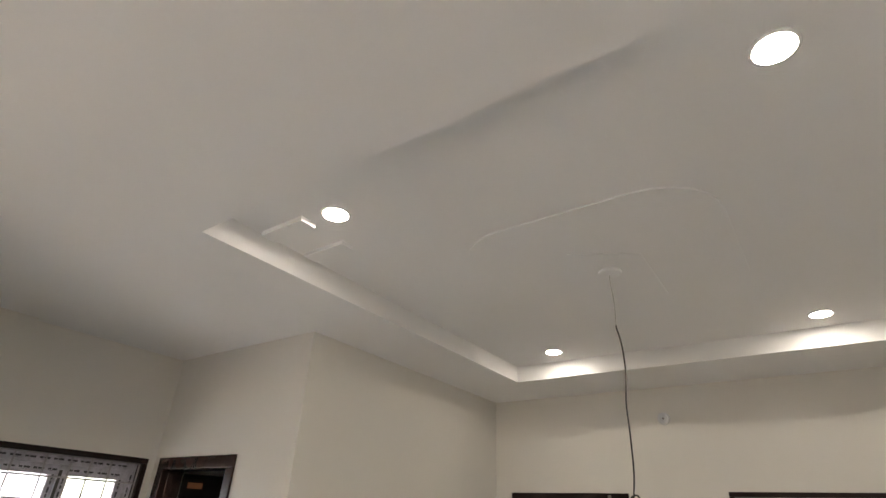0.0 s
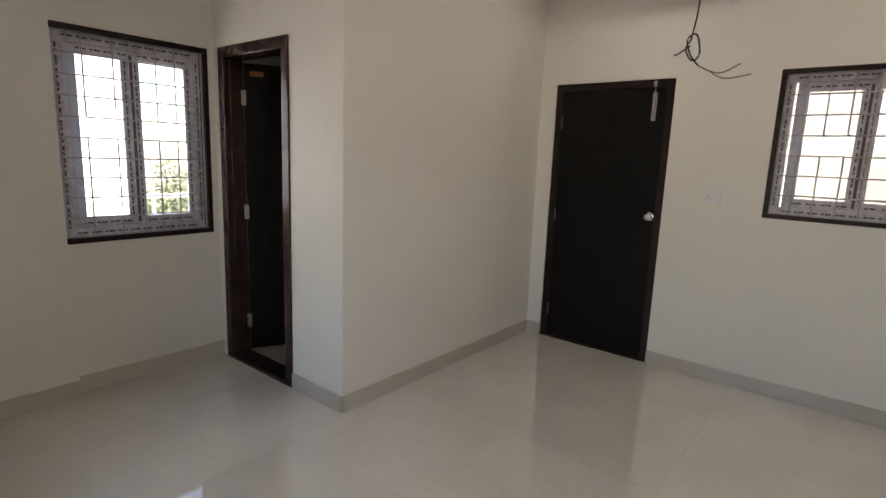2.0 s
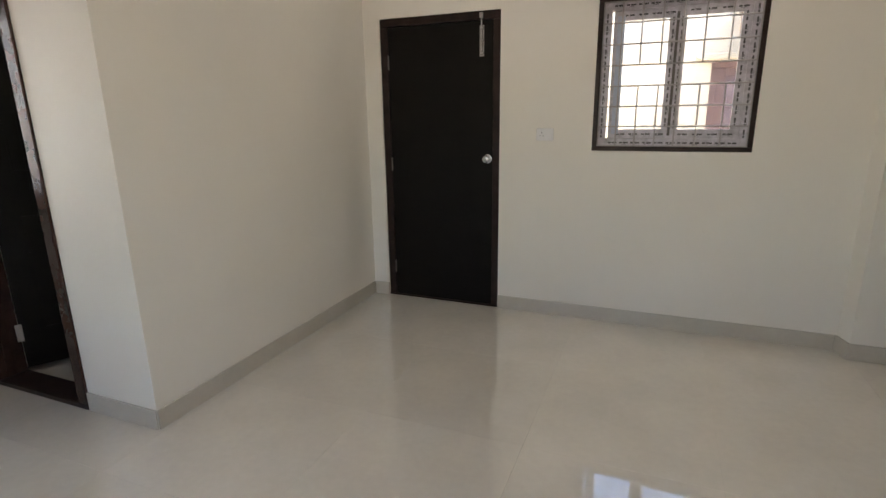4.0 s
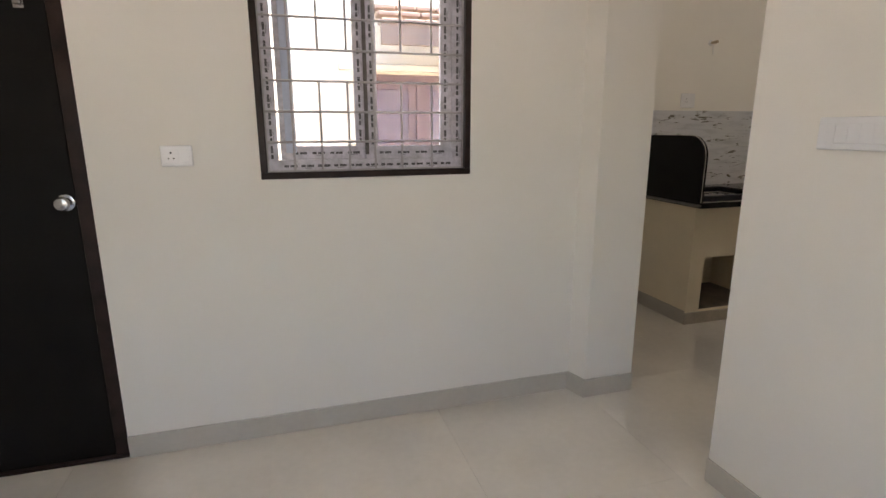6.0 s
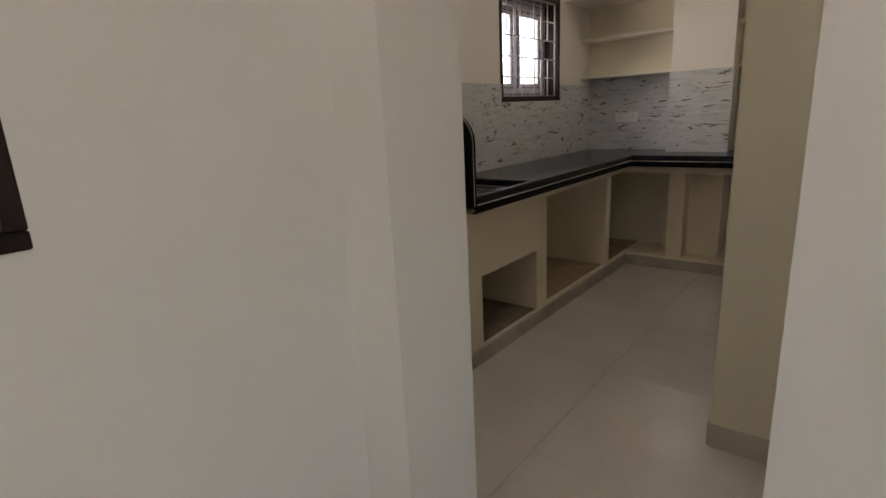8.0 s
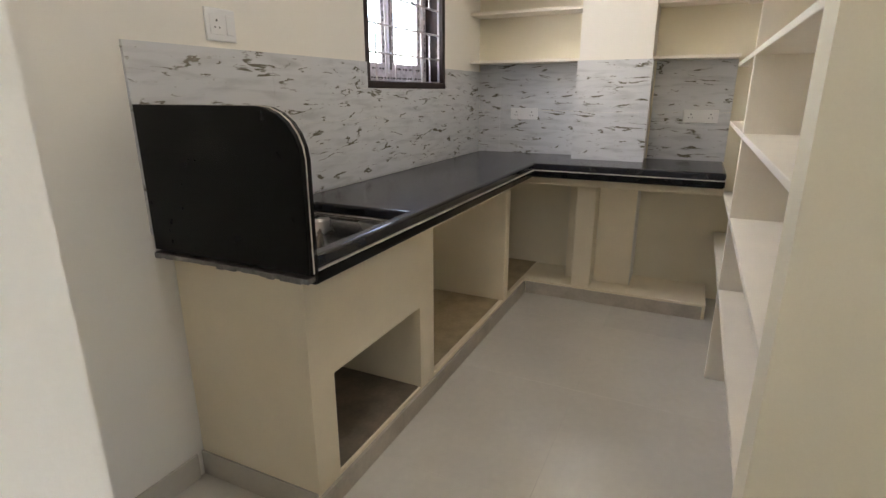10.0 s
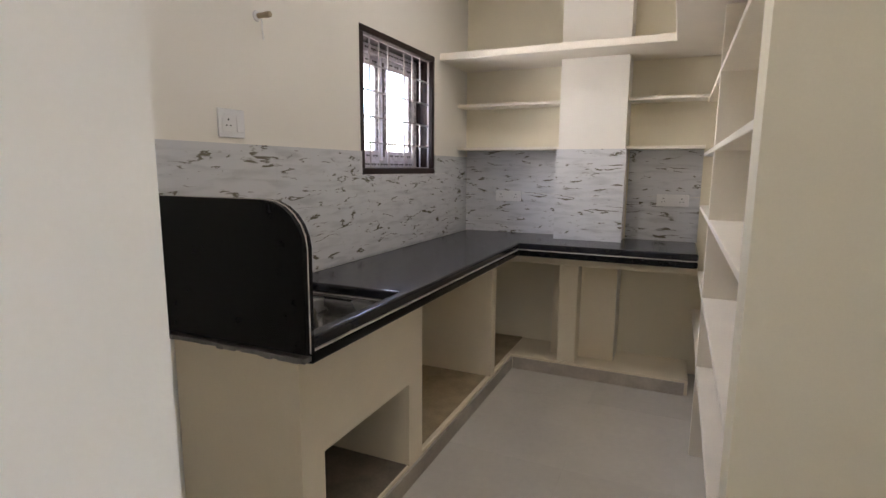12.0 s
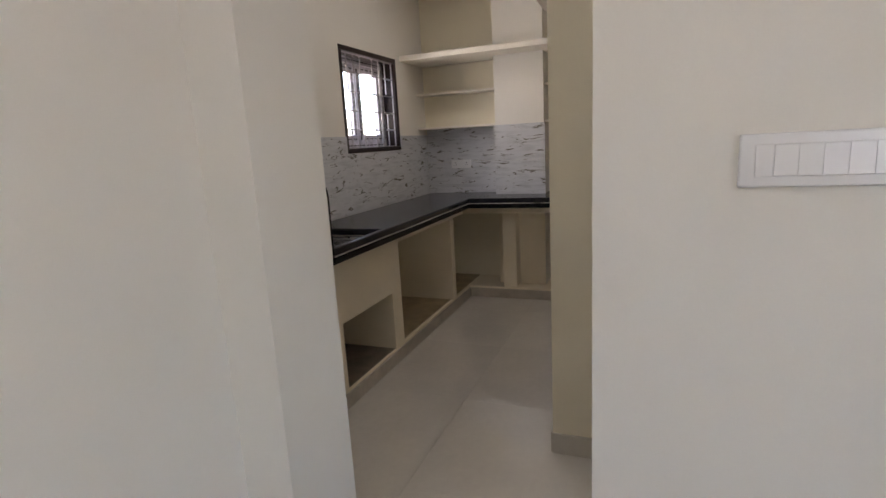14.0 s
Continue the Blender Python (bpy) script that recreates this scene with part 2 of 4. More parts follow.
def cells(bm, xs, ys, zs, solid):
    """The skin of a solid made of blocks of a grid; solid(x, y, z) is asked at each block's middle."""
    nx, ny, nz = len(xs) - 1, len(ys) - 1, len(zs) - 1
    full = {(i, j, k) for i in range(nx) for j in range(ny) for k in range(nz)
            if solid((xs[i] + xs[i + 1]) / 2, (ys[j] + ys[j + 1]) / 2, (zs[k] + zs[k + 1]) / 2)}
    made = {}

    def vert(i, j, k):
        if (i, j, k) not in made:
            made[i, j, k] = bm.verts.new((xs[i], ys[j], zs[k]))
        return made[i, j, k]

    sides = (((-1, 0, 0), ((0, 0, 0), (0, 0, 1), (0, 1, 1), (0, 1, 0))), ((1, 0, 0), ((1, 0, 0), (1, 1, 0), (1, 1, 1), (1, 0, 1))),
             ((0, -1, 0), ((0, 0, 0), (1, 0, 0), (1, 0, 1), (0, 0, 1))), ((0, 1, 0), ((0, 1, 0), (0, 1, 1), (1, 1, 1), (1, 1, 0))),
             ((0, 0, -1), ((0, 0, 0), (0, 1, 0), (1, 1, 0), (1, 0, 0))), ((0, 0, 1), ((0, 0, 1), (1, 0, 1), (1, 1, 1), (0, 1, 1))))
    for i, j, k in sorted(full):
        for (a, b, c), quad in sides:
            if (i + a, j + b, k + c) not in full:
                bm.faces.new([vert(i + p, j + q, k + r) for p, q, r in quad])


def tube(bm, points, r, sides=8, cap=True):
    """A round bar along a line of points."""
    pts = [Vector(p) for p in points]
    rings = []
    for i, p in enumerate(pts):
        d = (pts[min(i + 1, len(pts) - 1)] - pts[max(i - 1, 0)]).normalized()
        up = Vector((0, 0, 1)) if abs(d.z) < 0.9 else Vector((1, 0, 0))
        a = d.cross(up).normalized()
        b = a.cross(d)
        rings.append([bm.verts.new(p + a * (r * math.cos(t)) + b * (r * math.sin(t))) for t in [2 * math.pi * s / sides for s in range(sides)]])
    for one, two in zip(rings, rings[1:]):
        for s in range(sides):
            bm.faces.new((one[s], one[(s + 1) % sides], two[(s + 1) % sides], two[s]))
    if cap:
        bm.faces.new(rings[0][::-1])
        bm.faces.new(rings[-1])


def lathe(bm, profile, m=Matrix(), sides=28):
    """A turned body: (radius, height) pairs about the z axis of m."""
    rings = [[bm.verts.new(m @ Vector((r * math.cos(2 * math.pi * s / sides), r * math.sin(2 * math.pi * s / sides), h))) for s in range(sides)]
             for r, h in profile]
    for one, two in zip(rings, rings[1:]):
        for s in range(sides):
            bm.faces.new((one[s], one[(s + 1) % sides], two[(s + 1) % sides], two[s]))
    bm.faces.new(rings[0][::-1])
    bm.faces.new(rings[-1])


def prism(bm, outline, axis, a, b):
    """An outline of (u, v) pairs drawn out along an axis from a to b."""
    def at(u, v, w):
        return {"x": (w, u, v), "y": (u, w, v), "z": (u, v, w)}[axis]
    lo = [bm.verts.new(at(u, v, a)) for u, v in outline]
    hi = [bm.verts.new(at(u, v, b)) for u, v in outline]
    bm.faces.new(lo[::-1])
    bm.faces.new(hi)
    n = len(outline)
    for i in range(n):
        bm.faces.new((lo[i], lo[(i + 1) % n], hi[(i + 1) % n], hi[i]))


def mesh_object(name, bm, mat, smooth=False):
    bmesh.ops.recalc_face_normals(bm, faces=bm.faces[:])
    me = bpy.data.meshes.new(name)
    bm.to_mesh(me)
    bm.free()
    me.materials.append(mat)
    if smooth:
        me.shade_smooth()
        me.set_sharp_from_angle(angle=radians(35))
    return new(name, me)


def part(name, bm, mat, parent, label="", smooth=False, m=None):
    ob = mesh_object(name, bm, mat, smooth)
    ob.parent = parent
    if m is not None:
        ob.matrix_local = m
    return tagged(ob, label)


def thing(name, m, label, category, group="", kind=""):
    ob = new(name)
    ob.empty_display_size = 0.1
    ob.matrix_world = m
    return tagged(ob, label, category, group, kind)


def setting(name, bm, mat, label, category, smooth=False):
    return tagged(mesh_object(name, bm, mat, smooth), label, category, "", "structure")


def boxes(*list_of):
    bm = bmesh.new()
    for b in list_of:
        box(bm, *b)
    return bm


def soft(r, *list_of):
    bm = bmesh.new()
    for b in list_of:
        soft_box(bm, *b, r=r)
    return bm


# ---------------------------------------------------------------- plan, in metres
CEIL, TRAY, TOP = 2.80, 2.915, 3.10
WALL_X = -1.34            # wall of the alcove window
BATH_Y = -2.098           # wall of the bathroom door
BACK_Y = -5.60            # plain wall that closes the hall
RIGHT_X, RIGHT_END = 3.33, -0.853
KITCHEN_Y = 1.137         # wall of the kitchen window
FAR_X = 7.215             # end wall of the kitchen
NICHE_Y, NICHE_BACK = -0.569, -0.98
DOOR = (0.131, 1.050, 0.0, 2.10)
WIN_HALL = (1.685, 2.599, 1.190, 2.106)
WIN_ALCOVE = (-3.030, -2.150, 0.919, 2.138)
WIN_KITCHEN = (5.689, 6.598, 1.403, 2.170)
WIN_ADDED_SOUTH = (0.15, 2.55, 0.60, 2.20)     # unseen window added behind the walk's start to give the hall further daylight
BATH_DOOR = (-1.272, -0.480, 0.0, 2.152)


def wall_along_x(name, x0, x1, y0, y1, openings, label, z1=TOP, z0=-0.2, mat=None):
    xs = sorted({x0, x1, *[a for o in openings for a in o[:2]]})
    zs = sorted({z0, z1, *[a for o in openings for a in o[2:]]})
    bm = bmesh.new()
    cells(bm, xs, [y0, y1], zs, lambda x, y, z: not any(a < x < b and c < z < d for a, b, c, d in openings))
    return setting(name, bm, mat or CREAM, label, "wall")


def wall_along_y(name, x0, x1, y0, y1, openings, label, z1=TOP, z0=-0.2, mat=None):
    ys = sorted({y0, y1, *[a for o in openings for a in o[:2]]})
    zs = sorted({z0, z1, *[a for o in openings for a in o[2:]]})
    bm = bmesh.new()
    cells(bm, [x0, x1], ys, zs, lambda x, y, z: not any(a < y < b and c < z < d for a, b, c, d in openings))
    return setting(name, bm, mat or CREAM, label, "wall")


wall_along_x("wall_north", -0.12, 3.183, 0.0, 0.20, [(DOOR[0], DOOR[1], -0.2, DOOR[3]), WIN_HALL], "cream painted wall with a dark door and a grilled window")
wall_along_y("wall_west", -0.12, 0.0, BATH_Y + 0.12, 0.0, [], "plain cream painted wall beside the dark door")
wall_along_x("wall_bathroom", WALL_X, 0.0, BATH_Y, BATH_Y + 0.12, [(BATH_DOOR[0], BATH_DOOR[1], -0.2, BATH_DOOR[3])], "cream painted wall with the bathroom doorway")
wall_along_y("wall_alcove", WALL_X - 0.20, WALL_X, -3.72, -0.10, [WIN_ALCOVE], "cream painted alcove wall with a grilled window")
bm = boxes((WALL_X, WALL_X + 0.06, -3.72, WIN_ALCOVE[0] - 0.004, -0.2, TOP))
setting("wall_pier_alcove", bm, CREAM, "shallow cream painted pier beside the alcove window", "wall")
wall_along_x("wall_alcove_south", WALL_X - 0.20, -0.10, -3.84, -3.72, [], "cream painted return wall of the alcove")
wall_along_y("wall_west_rear", -0.22, -0.10, BACK_Y, -3.84, [], "plain cream painted wall")
wall_along_x("wall_south", -0.22, RIGHT_X + 0.12, BACK_Y - 0.12, BACK_Y, [WIN_ADDED_SOUTH], "cream painted wall with an added wide window that closes the unseen end of the hall")
wall_along_y("wall_east", RIGHT_X, RIGHT_X + 0.12, BACK_Y, RIGHT_END - 0.12, [], "plain cream painted wall with a switch plate")
wall_along_x("wall_kitchen_south", RIGHT_X, 4.605, RIGHT_END - 0.12, RIGHT_END, [], "plain cream painted wall beside the kitchen entrance")
wall_along_y("wall_niche_end", 4.467, 4.605, RIGHT_END, NICHE_Y, [], "cream painted wall end beside the kitchen shelves", mat=KITCHEN_CREAM)
wall_along_x("wall_niche_back", 4.605, FAR_X + 0.15, NICHE_BACK - 0.12, NICHE_BACK, [], "cream painted back of the shelf recess", mat=KITCHEN_CREAM)
bm = bmesh.new()
prism(bm, [(3.183, 0.0), (3.218, -0.115), (3.503, -0.115), (3.503, 0.20), (3.183, 0.20)], "z", -0.2, TOP)
setting("column", bm, CREAM, "cream painted structural column at the kitchen entrance", "column")
wall_along_y("wall_kitchen_west", 3.38, 3.503, 0.20, KITCHEN_Y + 0.20, [], "cream painted kitchen wall behind the column")
wall_along_x("wall_kitchen_north", 3.503, FAR_X, KITCHEN_Y, KITCHEN_Y + 0.20, [WIN_KITCHEN], "cream painted kitchen wall with a grilled window")
wall_along_y("wall_kitchen_east", FAR_X, FAR_X + 0.15, NICHE_BACK, KITCHEN_Y + 0.20, [], "cream painted end wall of the kitchen", mat=KITCHEN_CREAM)

# ceiling: a flat border round a raised tray with shallow plaster relief, one mesh
TX0, TX1, TY0, TY1 = 0.50, 2.80, -3.14, -0.56
bm = bmesh.new()
cells(bm, [WALL_X - 0.2, TX0, TX1, FAR_X + 0.15], [BACK_Y - 0.12, TY0, TY1, 1.387], [CEIL, TRAY, TOP],
      lambda x, y, z: not (TX0 < x < TX1 and TY0 < y < TY1 and z < TRAY))
# diamond boss and its curved band round the fan point, and a stepped block in one corner of the tray
hook = (1.64, -1.83)
def rounded(x0, x1, y0, y1, r, n=6):
    """A rectangle with rounded corners, as (x, y) pairs."""
    out = []
    for cx, cy, a0 in ((x1 - r, y1 - r, 0), (x0 + r, y1 - r, 90), (x0 + r, y0 + r, 180), (x1 - r, y0 + r, 270)):
        out += [(cx + r * math.cos(radians(a0 + 90 * i / n)), cy + r * math.sin(radians(a0 + 90 * i / n))) for i in range(n + 1)]
    return out


prism(bm, rounded(1.12, 2.17, -2.40, -1.26, 0.26), "z", TRAY - 0.007, TRAY + 0.02)
prism(bm, [(hook[0] - 0.10, hook[1] - 0.25), (hook[0] + 0.17, hook[1] - 0.11), (hook[0] + 0.16, hook[1] + 0.38), (hook[0] - 0.11, hook[1] + 0.35)], "z", TRAY - 0.011, TRAY + 0.02)
box(bm, 0.52, 0.765, -2.90, -2.825, TRAY - 0.022, TRAY + 0.02)
box(bm, 0.52, 0.76, -2.665, -2.60, TRAY - 0.016, TRAY + 0.02)
ceiling = setting("ceiling", bm, WHITE_CEIL, "white plaster ceiling with a raised tray and shallow relief", "ceiling")

# floor base under the tiles
bm = bmesh.new()
cells(bm, [WALL_X - 0.2, 3.40, FAR_X + 0.15], [BACK_Y - 0.12, 0.20, 1.387], [-0.20, -0.003], lambda x, y, z: x > 3.40 or y < 0.20)
floor = setting("floor", bm, GROUT, "polished ivory vitrified tile floor with thin joints", "floor")

# skirting
SK = 0.10


def skirting(a, b, t=0.010, h=SK, mat=None):
    """A skirting tile strip along an axis-parallel wall line from a to b; it stands to the left of the way from a to b."""
    (xa, ya), (xb, yb) = a, b
    d = Vector((xb - xa, yb - ya)).normalized()
    n = Vector((-d.y, d.x)) * t
    x0, x1 = sorted((min(xa, xb, xa + n.x), max(xa, xb, xa + n.x)))
    y0, y1 = sorted((min(ya, yb, ya + n.y), max(ya, yb, ya + n.y)))
    bm = soft(0.002, (x0, x1, y0, y1, 0.0, h))
    return setting("baseboard", bm, mat or SKIRT, "grey-beige tile skirting along the wall foot", "skirting")


skirting((0.0, -0.010), (0.0, BATH_Y))
skirting((DOOR[0], 0.0), (0.0, 0.0))
skirting((3.170, 0.0), (DOOR[1], 0.0))
bm = bmesh.new()
prism(bm, [(3.1825, -0.001), (3.1715, -0.001), (3.2075, -0.125), (3.218, -0.125), (3.218, -0.116)], "z", 0.0, SK)
setting("baseboard", bm, SKIRT, "grey-beige tile skirting round the column", "skirting")
skirting((3.503, -0.115), (3.2185, -0.115))
skirting((3.503, KITCHEN_Y), (3.503, -0.115))
skirting((4.45, KITCHEN_Y), (3.513, KITCHEN_Y))
skirting((0.0, BATH_Y), (BATH_DOOR[1], BATH_Y))
skirting((WALL_X, BATH_Y), (WALL_X, WIN_ALCOVE[0]))
skirting((WALL_X + 0.06, WIN_ALCOVE[0]), (WALL_X + 0.06, -3.72))
skirting((WALL_X + 0.07, -3.72), (-0.10, -3.72))
skirting((-0.10, -3.72), (-0.10, BACK_Y))
skirting((-0.09, BACK_Y), (RIGHT_X - 0.01, BACK_Y))
skirting((RIGHT_X, BACK_Y), (RIGHT_X, RIGHT_END))
skirting((RIGHT_X, RIGHT_END), (4.467, RIGHT_END))
skirting((4.467, RIGHT_END + 0.010), (4.467, NICHE_Y))
skirting((4.467, NICHE_Y), (4.605, NICHE_Y))

# ---------------------------------------------------------------- windows


def film_marks(bm, x0, x1, z0, z1, y, pitch=0.068):
    """A row of printed words along a frame piece, each a run of short bars, with a thin underline now and then."""
    lying = x1 - x0 > z1 - z0
    a0, a1, c = (x0, x1, (z0 + z1) / 2) if lying else (z0, z1, (x0 + x1) / 2)
    n = int((a1 - a0) / pitch)
    shift = random.uniform(-0.015, 0.015)

    def bar(u0, u1, v0, v1):
        if u0 < a0 or u1 > a1:
            return
        if lying:
            box(bm, u0, u1, y - 0.0006, y + 0.001, c + v0, c + v1)
        else:
            box(bm, c - v1, c - v0, y - 0.0006, y + 0.001, u0, u1)

    for i in range(n):
        u = a0 + (i + 0.12) * (a1 - a0) / n + shift
        for k in range(9):
            if k != 3:
                high = 0.0056 * random.uniform(0.75, 1.0)
                bar(u, u + 0.0056, -high, high)
            u += 0.0060
        if i % 2:
            bar(u - 0.044, u - 0.012, -0.0102, -0.0086)


def window(name, m, w, h, trim, reveal, n_rows, gap_row, columns, full, label, bare_left=False):
    """A sliding window in film-wrapped plastic behind a steel grill, in a dark stone surround. x along the wall, y outwards."""
    win = thing(name, m, label, "window", "", "structure")
    e = 0.006                                     # the surround stands this far proud of the wall
    d = reveal
    for bm_ in (soft(0.004, (-0.006, w + 0.006, -e, d, -0.006, trim)), soft(0.004, (-0.006, w + 0.006, -e, d, h - trim, h + 0.006)),
                soft(0.004, (0.001 if bare_left else -0.006, trim, (0.02 if bare_left else -e) + 0.001, d, trim, h - trim)), soft(0.004, (w - trim, w + 0.006, -e + 0.001, d, trim, h - trim))):
        part("surround", bm_, UPVC if bare_left and len(win.children) == 2 else JAMBSTONE, win, "" if bare_left and len(win.children) == 2 else "dark stone surround")
    x0, x1, z0, z1 = trim, w - trim, trim, h - trim
    f = 0.048                                     # outer frame face
    y0 = d - 0.075
    fr = part("window_frame", soft(0.003, (x0, x1, y0, y0 + 0.07, z0, z0 + f), (x0, x1, y0, y0 + 0.07, z1 - f, z1),
                                   (x0, x0 + f, y0 + 0.001, y0 + 0.07, z0 + f, z1 - f), (x1 - f, x1, y0 + 0.001, y0 + 0.07, z0 + f, z1 - f)), UPVC, win, "white plastic frame under printed film")
    bm = bmesh.new()
    film_marks(bm, x0 + 0.05, x1 - 0.05, z0 + 0.008, z0 + f - 0.012, y0)
    film_marks(bm, x0 + 0.05, x1 - 0.05, z1 - f + 0.012, z1 - 0.008, y0)
    film_marks(bm, x0 + 0.01, x0 + f - 0.014, z0 + 0.05, z1 - 0.05, y0 + 0.001)
    film_marks(bm, x1 - f + 0.014, x1 - 0.01, z0 + 0.05, z1 - 0.05, y0 + 0.001)
    part("film_print", bm, FILMINK, fr, "dark print on protective film")
    # two sashes, one behind the other, overlapping at the middle
    ix0, ix1, iz0, iz1 = x0 + f, x1 - f, z0 + f, z1 - f
    mid = (ix0 + ix1) / 2
    s = 0.056
    for a, b, ys, slit in ((ix0 + 0.010, mid + 0.004, y0 + 0.040, True), (mid - 0.012, ix1 + 0.006, y0 + 0.012, False)):
        sash = part("sash", soft(0.003, (a, b, ys, ys + 0.026, iz0, iz0 + s), (a, b, ys, ys + 0.026, iz1 - s, iz1),
                                 (a, a + s, ys + 0.001, ys + 0.026, iz0 + s, iz1 - s), (b - s, b, ys + 0.001, ys + 0.026, iz0 + s, iz1 - s)),
                    UPVC, win, "sliding sash")
        bm = bmesh.new()
        film_marks(bm, a + 0.05, b - 0.02, iz0 + 0.008, iz0 + s - 0.01, ys)
        film_marks(bm, a + 0.05, b - 0.02, iz1 - s + 0.01, iz1 - 0.008, ys)
        film_marks(bm, a + 0.020, a + 0.044, iz0 + 0.05, iz1 - 0.05, ys + 0.001)
        film_marks(bm, b - s + 0.010, b - 0.022, iz0 + 0.05, iz1 - 0.05, ys + 0.001)
        part("film_print", bm, FILMINK, sash, "dark print on protective film")
        if not slit:
            part("gasket", boxes((a - 0.002, a + 0.014, ys - 0.004, ys + 0.001, iz0 + 0.02, iz1 - 0.03)), GASKET, sash, "dark brush strip on the meeting stile")
        # overlay on the left stile that paints in its bluish outdoor light
        if slit:
            part("stile_liner", soft(0.002, (a + s - 0.034, a + s + 0.010, ys - 0.003, ys + 0.010, iz0 + s * 0.5, iz1 - s * 0.5)), STILE_LIT, sash, "plain stile strip beside the glass, tinted blue for light from outdoors")
        pane = part("pane", boxes((a + s - 0.004, b - s + 0.004, ys + 0.011, ys + 0.015, iz0 + s - 0.004, iz1 - s + 0.004)), GLASS, sash, "lightly tinted glass pane")
        pane.visible_shadow = False
    # steel grill near the room face
    gy = min(0.020, d * 0.2)
    grill = part("grill_frame", soft(0.001, (x0, x1, gy, gy + 0.012, z0, z0 + 0.006), (x0, x1, gy, gy + 0.012, z1 - 0.006, z1),
                                     (x0, x0 + 0.006, gy, gy + 0.012, z0 + 0.006, z1 - 0.006), (x1 - 0.006, x1, gy, gy + 0.012, z0 + 0.006, z1 - 0.006)), GRILL, win, "pale painted steel grill")
    gh = (z1 - z0) / (n_rows + 1)
    for i in range(n_rows):
        z = z0 + gh * (i + 1)
        bm = bmesh.new()
        tube(bm, [(x0, gy + 0.006, z), (x1, gy + 0.006, z)], 0.0050, 8)
        part("crossbar", bm, GRILL, grill, "", True)
    ga, gb = z0 + gh * gap_row, z0 + gh * (gap_row + 1)
    for k, c in enumerate(columns):
        x = x0 + (x1 - x0) * c
        for za, zb in (((z0, z1),) if k in full else ((z0, ga), (gb, z1))):
            bm = bmesh.new()
            tube(bm, [(x, gy + 0.010, za), (x, gy + 0.010, zb)], 0.0050, 8)
            part("upright_bar", bm, GRILL, grill, "", True)
    return win


window("window_1", pose(WIN_HALL[0], 0, WIN_HALL[2]), WIN_HALL[1] - WIN_HALL[0], WIN_HALL[3] - WIN_HALL[2], 0.022, 0.120, 6, 3,
       (0.13, 0.264, 0.40, 0.53, 0.67, 0.83), (0, 3), "sliding window in printed film behind a pale steel grill, dark surround")
window("window_2", pose(WALL_X, WIN_ALCOVE[0], WIN_ALCOVE[2], 0, 0, 90), WIN_ALCOVE[1] - WIN_ALCOVE[0], WIN_ALCOVE[3] - WIN_ALCOVE[2], 0.026, 0.13, 9, 5,
       (0.17, 0.36, 0.52, 0.65, 0.79), (2,), "tall sliding window in printed film behind a steel grill in the alcove", True)
window("window_3", pose(WIN_KITCHEN[0], KITCHEN_Y, WIN_KITCHEN[2]), WIN_KITCHEN[1] - WIN_KITCHEN[0], WIN_KITCHEN[3] - WIN_KITCHEN[2], 0.030, 0.19, 4, 2,
       (0.13, 0.25, 0.37, 0.60, 0.73, 0.86), (1,), "small kitchen window with steel grill and deep dark stone surround")

# unseen window, made up to light the hall from the south
window("window_4", pose(WIN_ADDED_SOUTH[1], BACK_Y, WIN_ADDED_SOUTH[2], 0, 0, 180), WIN_ADDED_SOUTH[1] - WIN_ADDED_SOUTH[0], WIN_ADDED_SOUTH[3] - WIN_ADDED_SOUTH[2], 0.026, 0.11, 9, 5,
       (0.11, 0.22, 0.33, 0.44, 0.56, 0.67, 0.78, 0.89), (3,), "unseen wide sliding window with film and grill, added to bring daylight into the hall")

# ---------------------------------------------------------------- doors
w, h = DOOR[1] - DOOR[0], DOOR[3]
door = thing("door_1", pose(DOOR[0], 0, 0), "closed espresso brown flush door in a dark frame", "door", "", "structure")
part("frame_jamb", soft(0.003, (0, 0.055, 0.012, 0.12, 0, h - 0.055)), JAMBSTONE, door)
part("frame_jamb", soft(0.003, (w - 0.055, w, 0.012, 0.12, 0, h - 0.055)), JAMBSTONE, door)
part("frame_head", soft(0.003, (0, w, 0.012, 0.12, h - 0.055, h)), JAMBSTONE, door)
part("door_stop", soft(0.002, (0.0551, 0.075, 0.059, 0.119, 0.012, h - 0.076), (w - 0.075, w - 0.0551, 0.059, 0.119, 0.012, h - 0.076), (0.0551, w - 0.0551, 0.059, 0.119, h - 0.076, h - 0.0551)), FRAMEWOOD, door)
leaf = part("door_leaf", soft(0.003, (0.058, w - 0.058, 0.022, 0.058, 0.006, h - 0.058)), DOORWOOD, door, "espresso laminate door leaf")
for z in (0.24, 1.06, 1.80):
    hinge = part("hinge", soft(0.0015, (0.0555, 0.0625, 0.010, 0.024, z - 0.05, z + 0.05)), HINGE, leaf, "steel hinge knuckle")
bm = bmesh.new()
lathe(bm, [(0.032, 0), (0.032, 0.006), (0.014, 0.010), (0.012, 0.026), (0.026, 0.034), (0.029, 0.048), (0.022, 0.058), (0.006, 0.061)],
      pose(0.827, 0.022, 1.115, 90, 0, 0))
part("knob", bm, CHROME, leaf, "round chrome door knob", True)
bm = soft(0.0015, (w - 0.155, w - 0.122, 0.018, 0.023, h - 0.29, h - 0.09))
tube(bm, [(w - 0.1385, 0.012, h - 0.27), (w - 0.1385, 0.012, h - 0.035)], 0.006, 10)
for z in (h - 0.27, h - 0.19, h - 0.11):
    soft_box(bm, w - 0.151, w - 0.126, 0.004, 0.020, z - 0.008, z + 0.008, r=0.003)
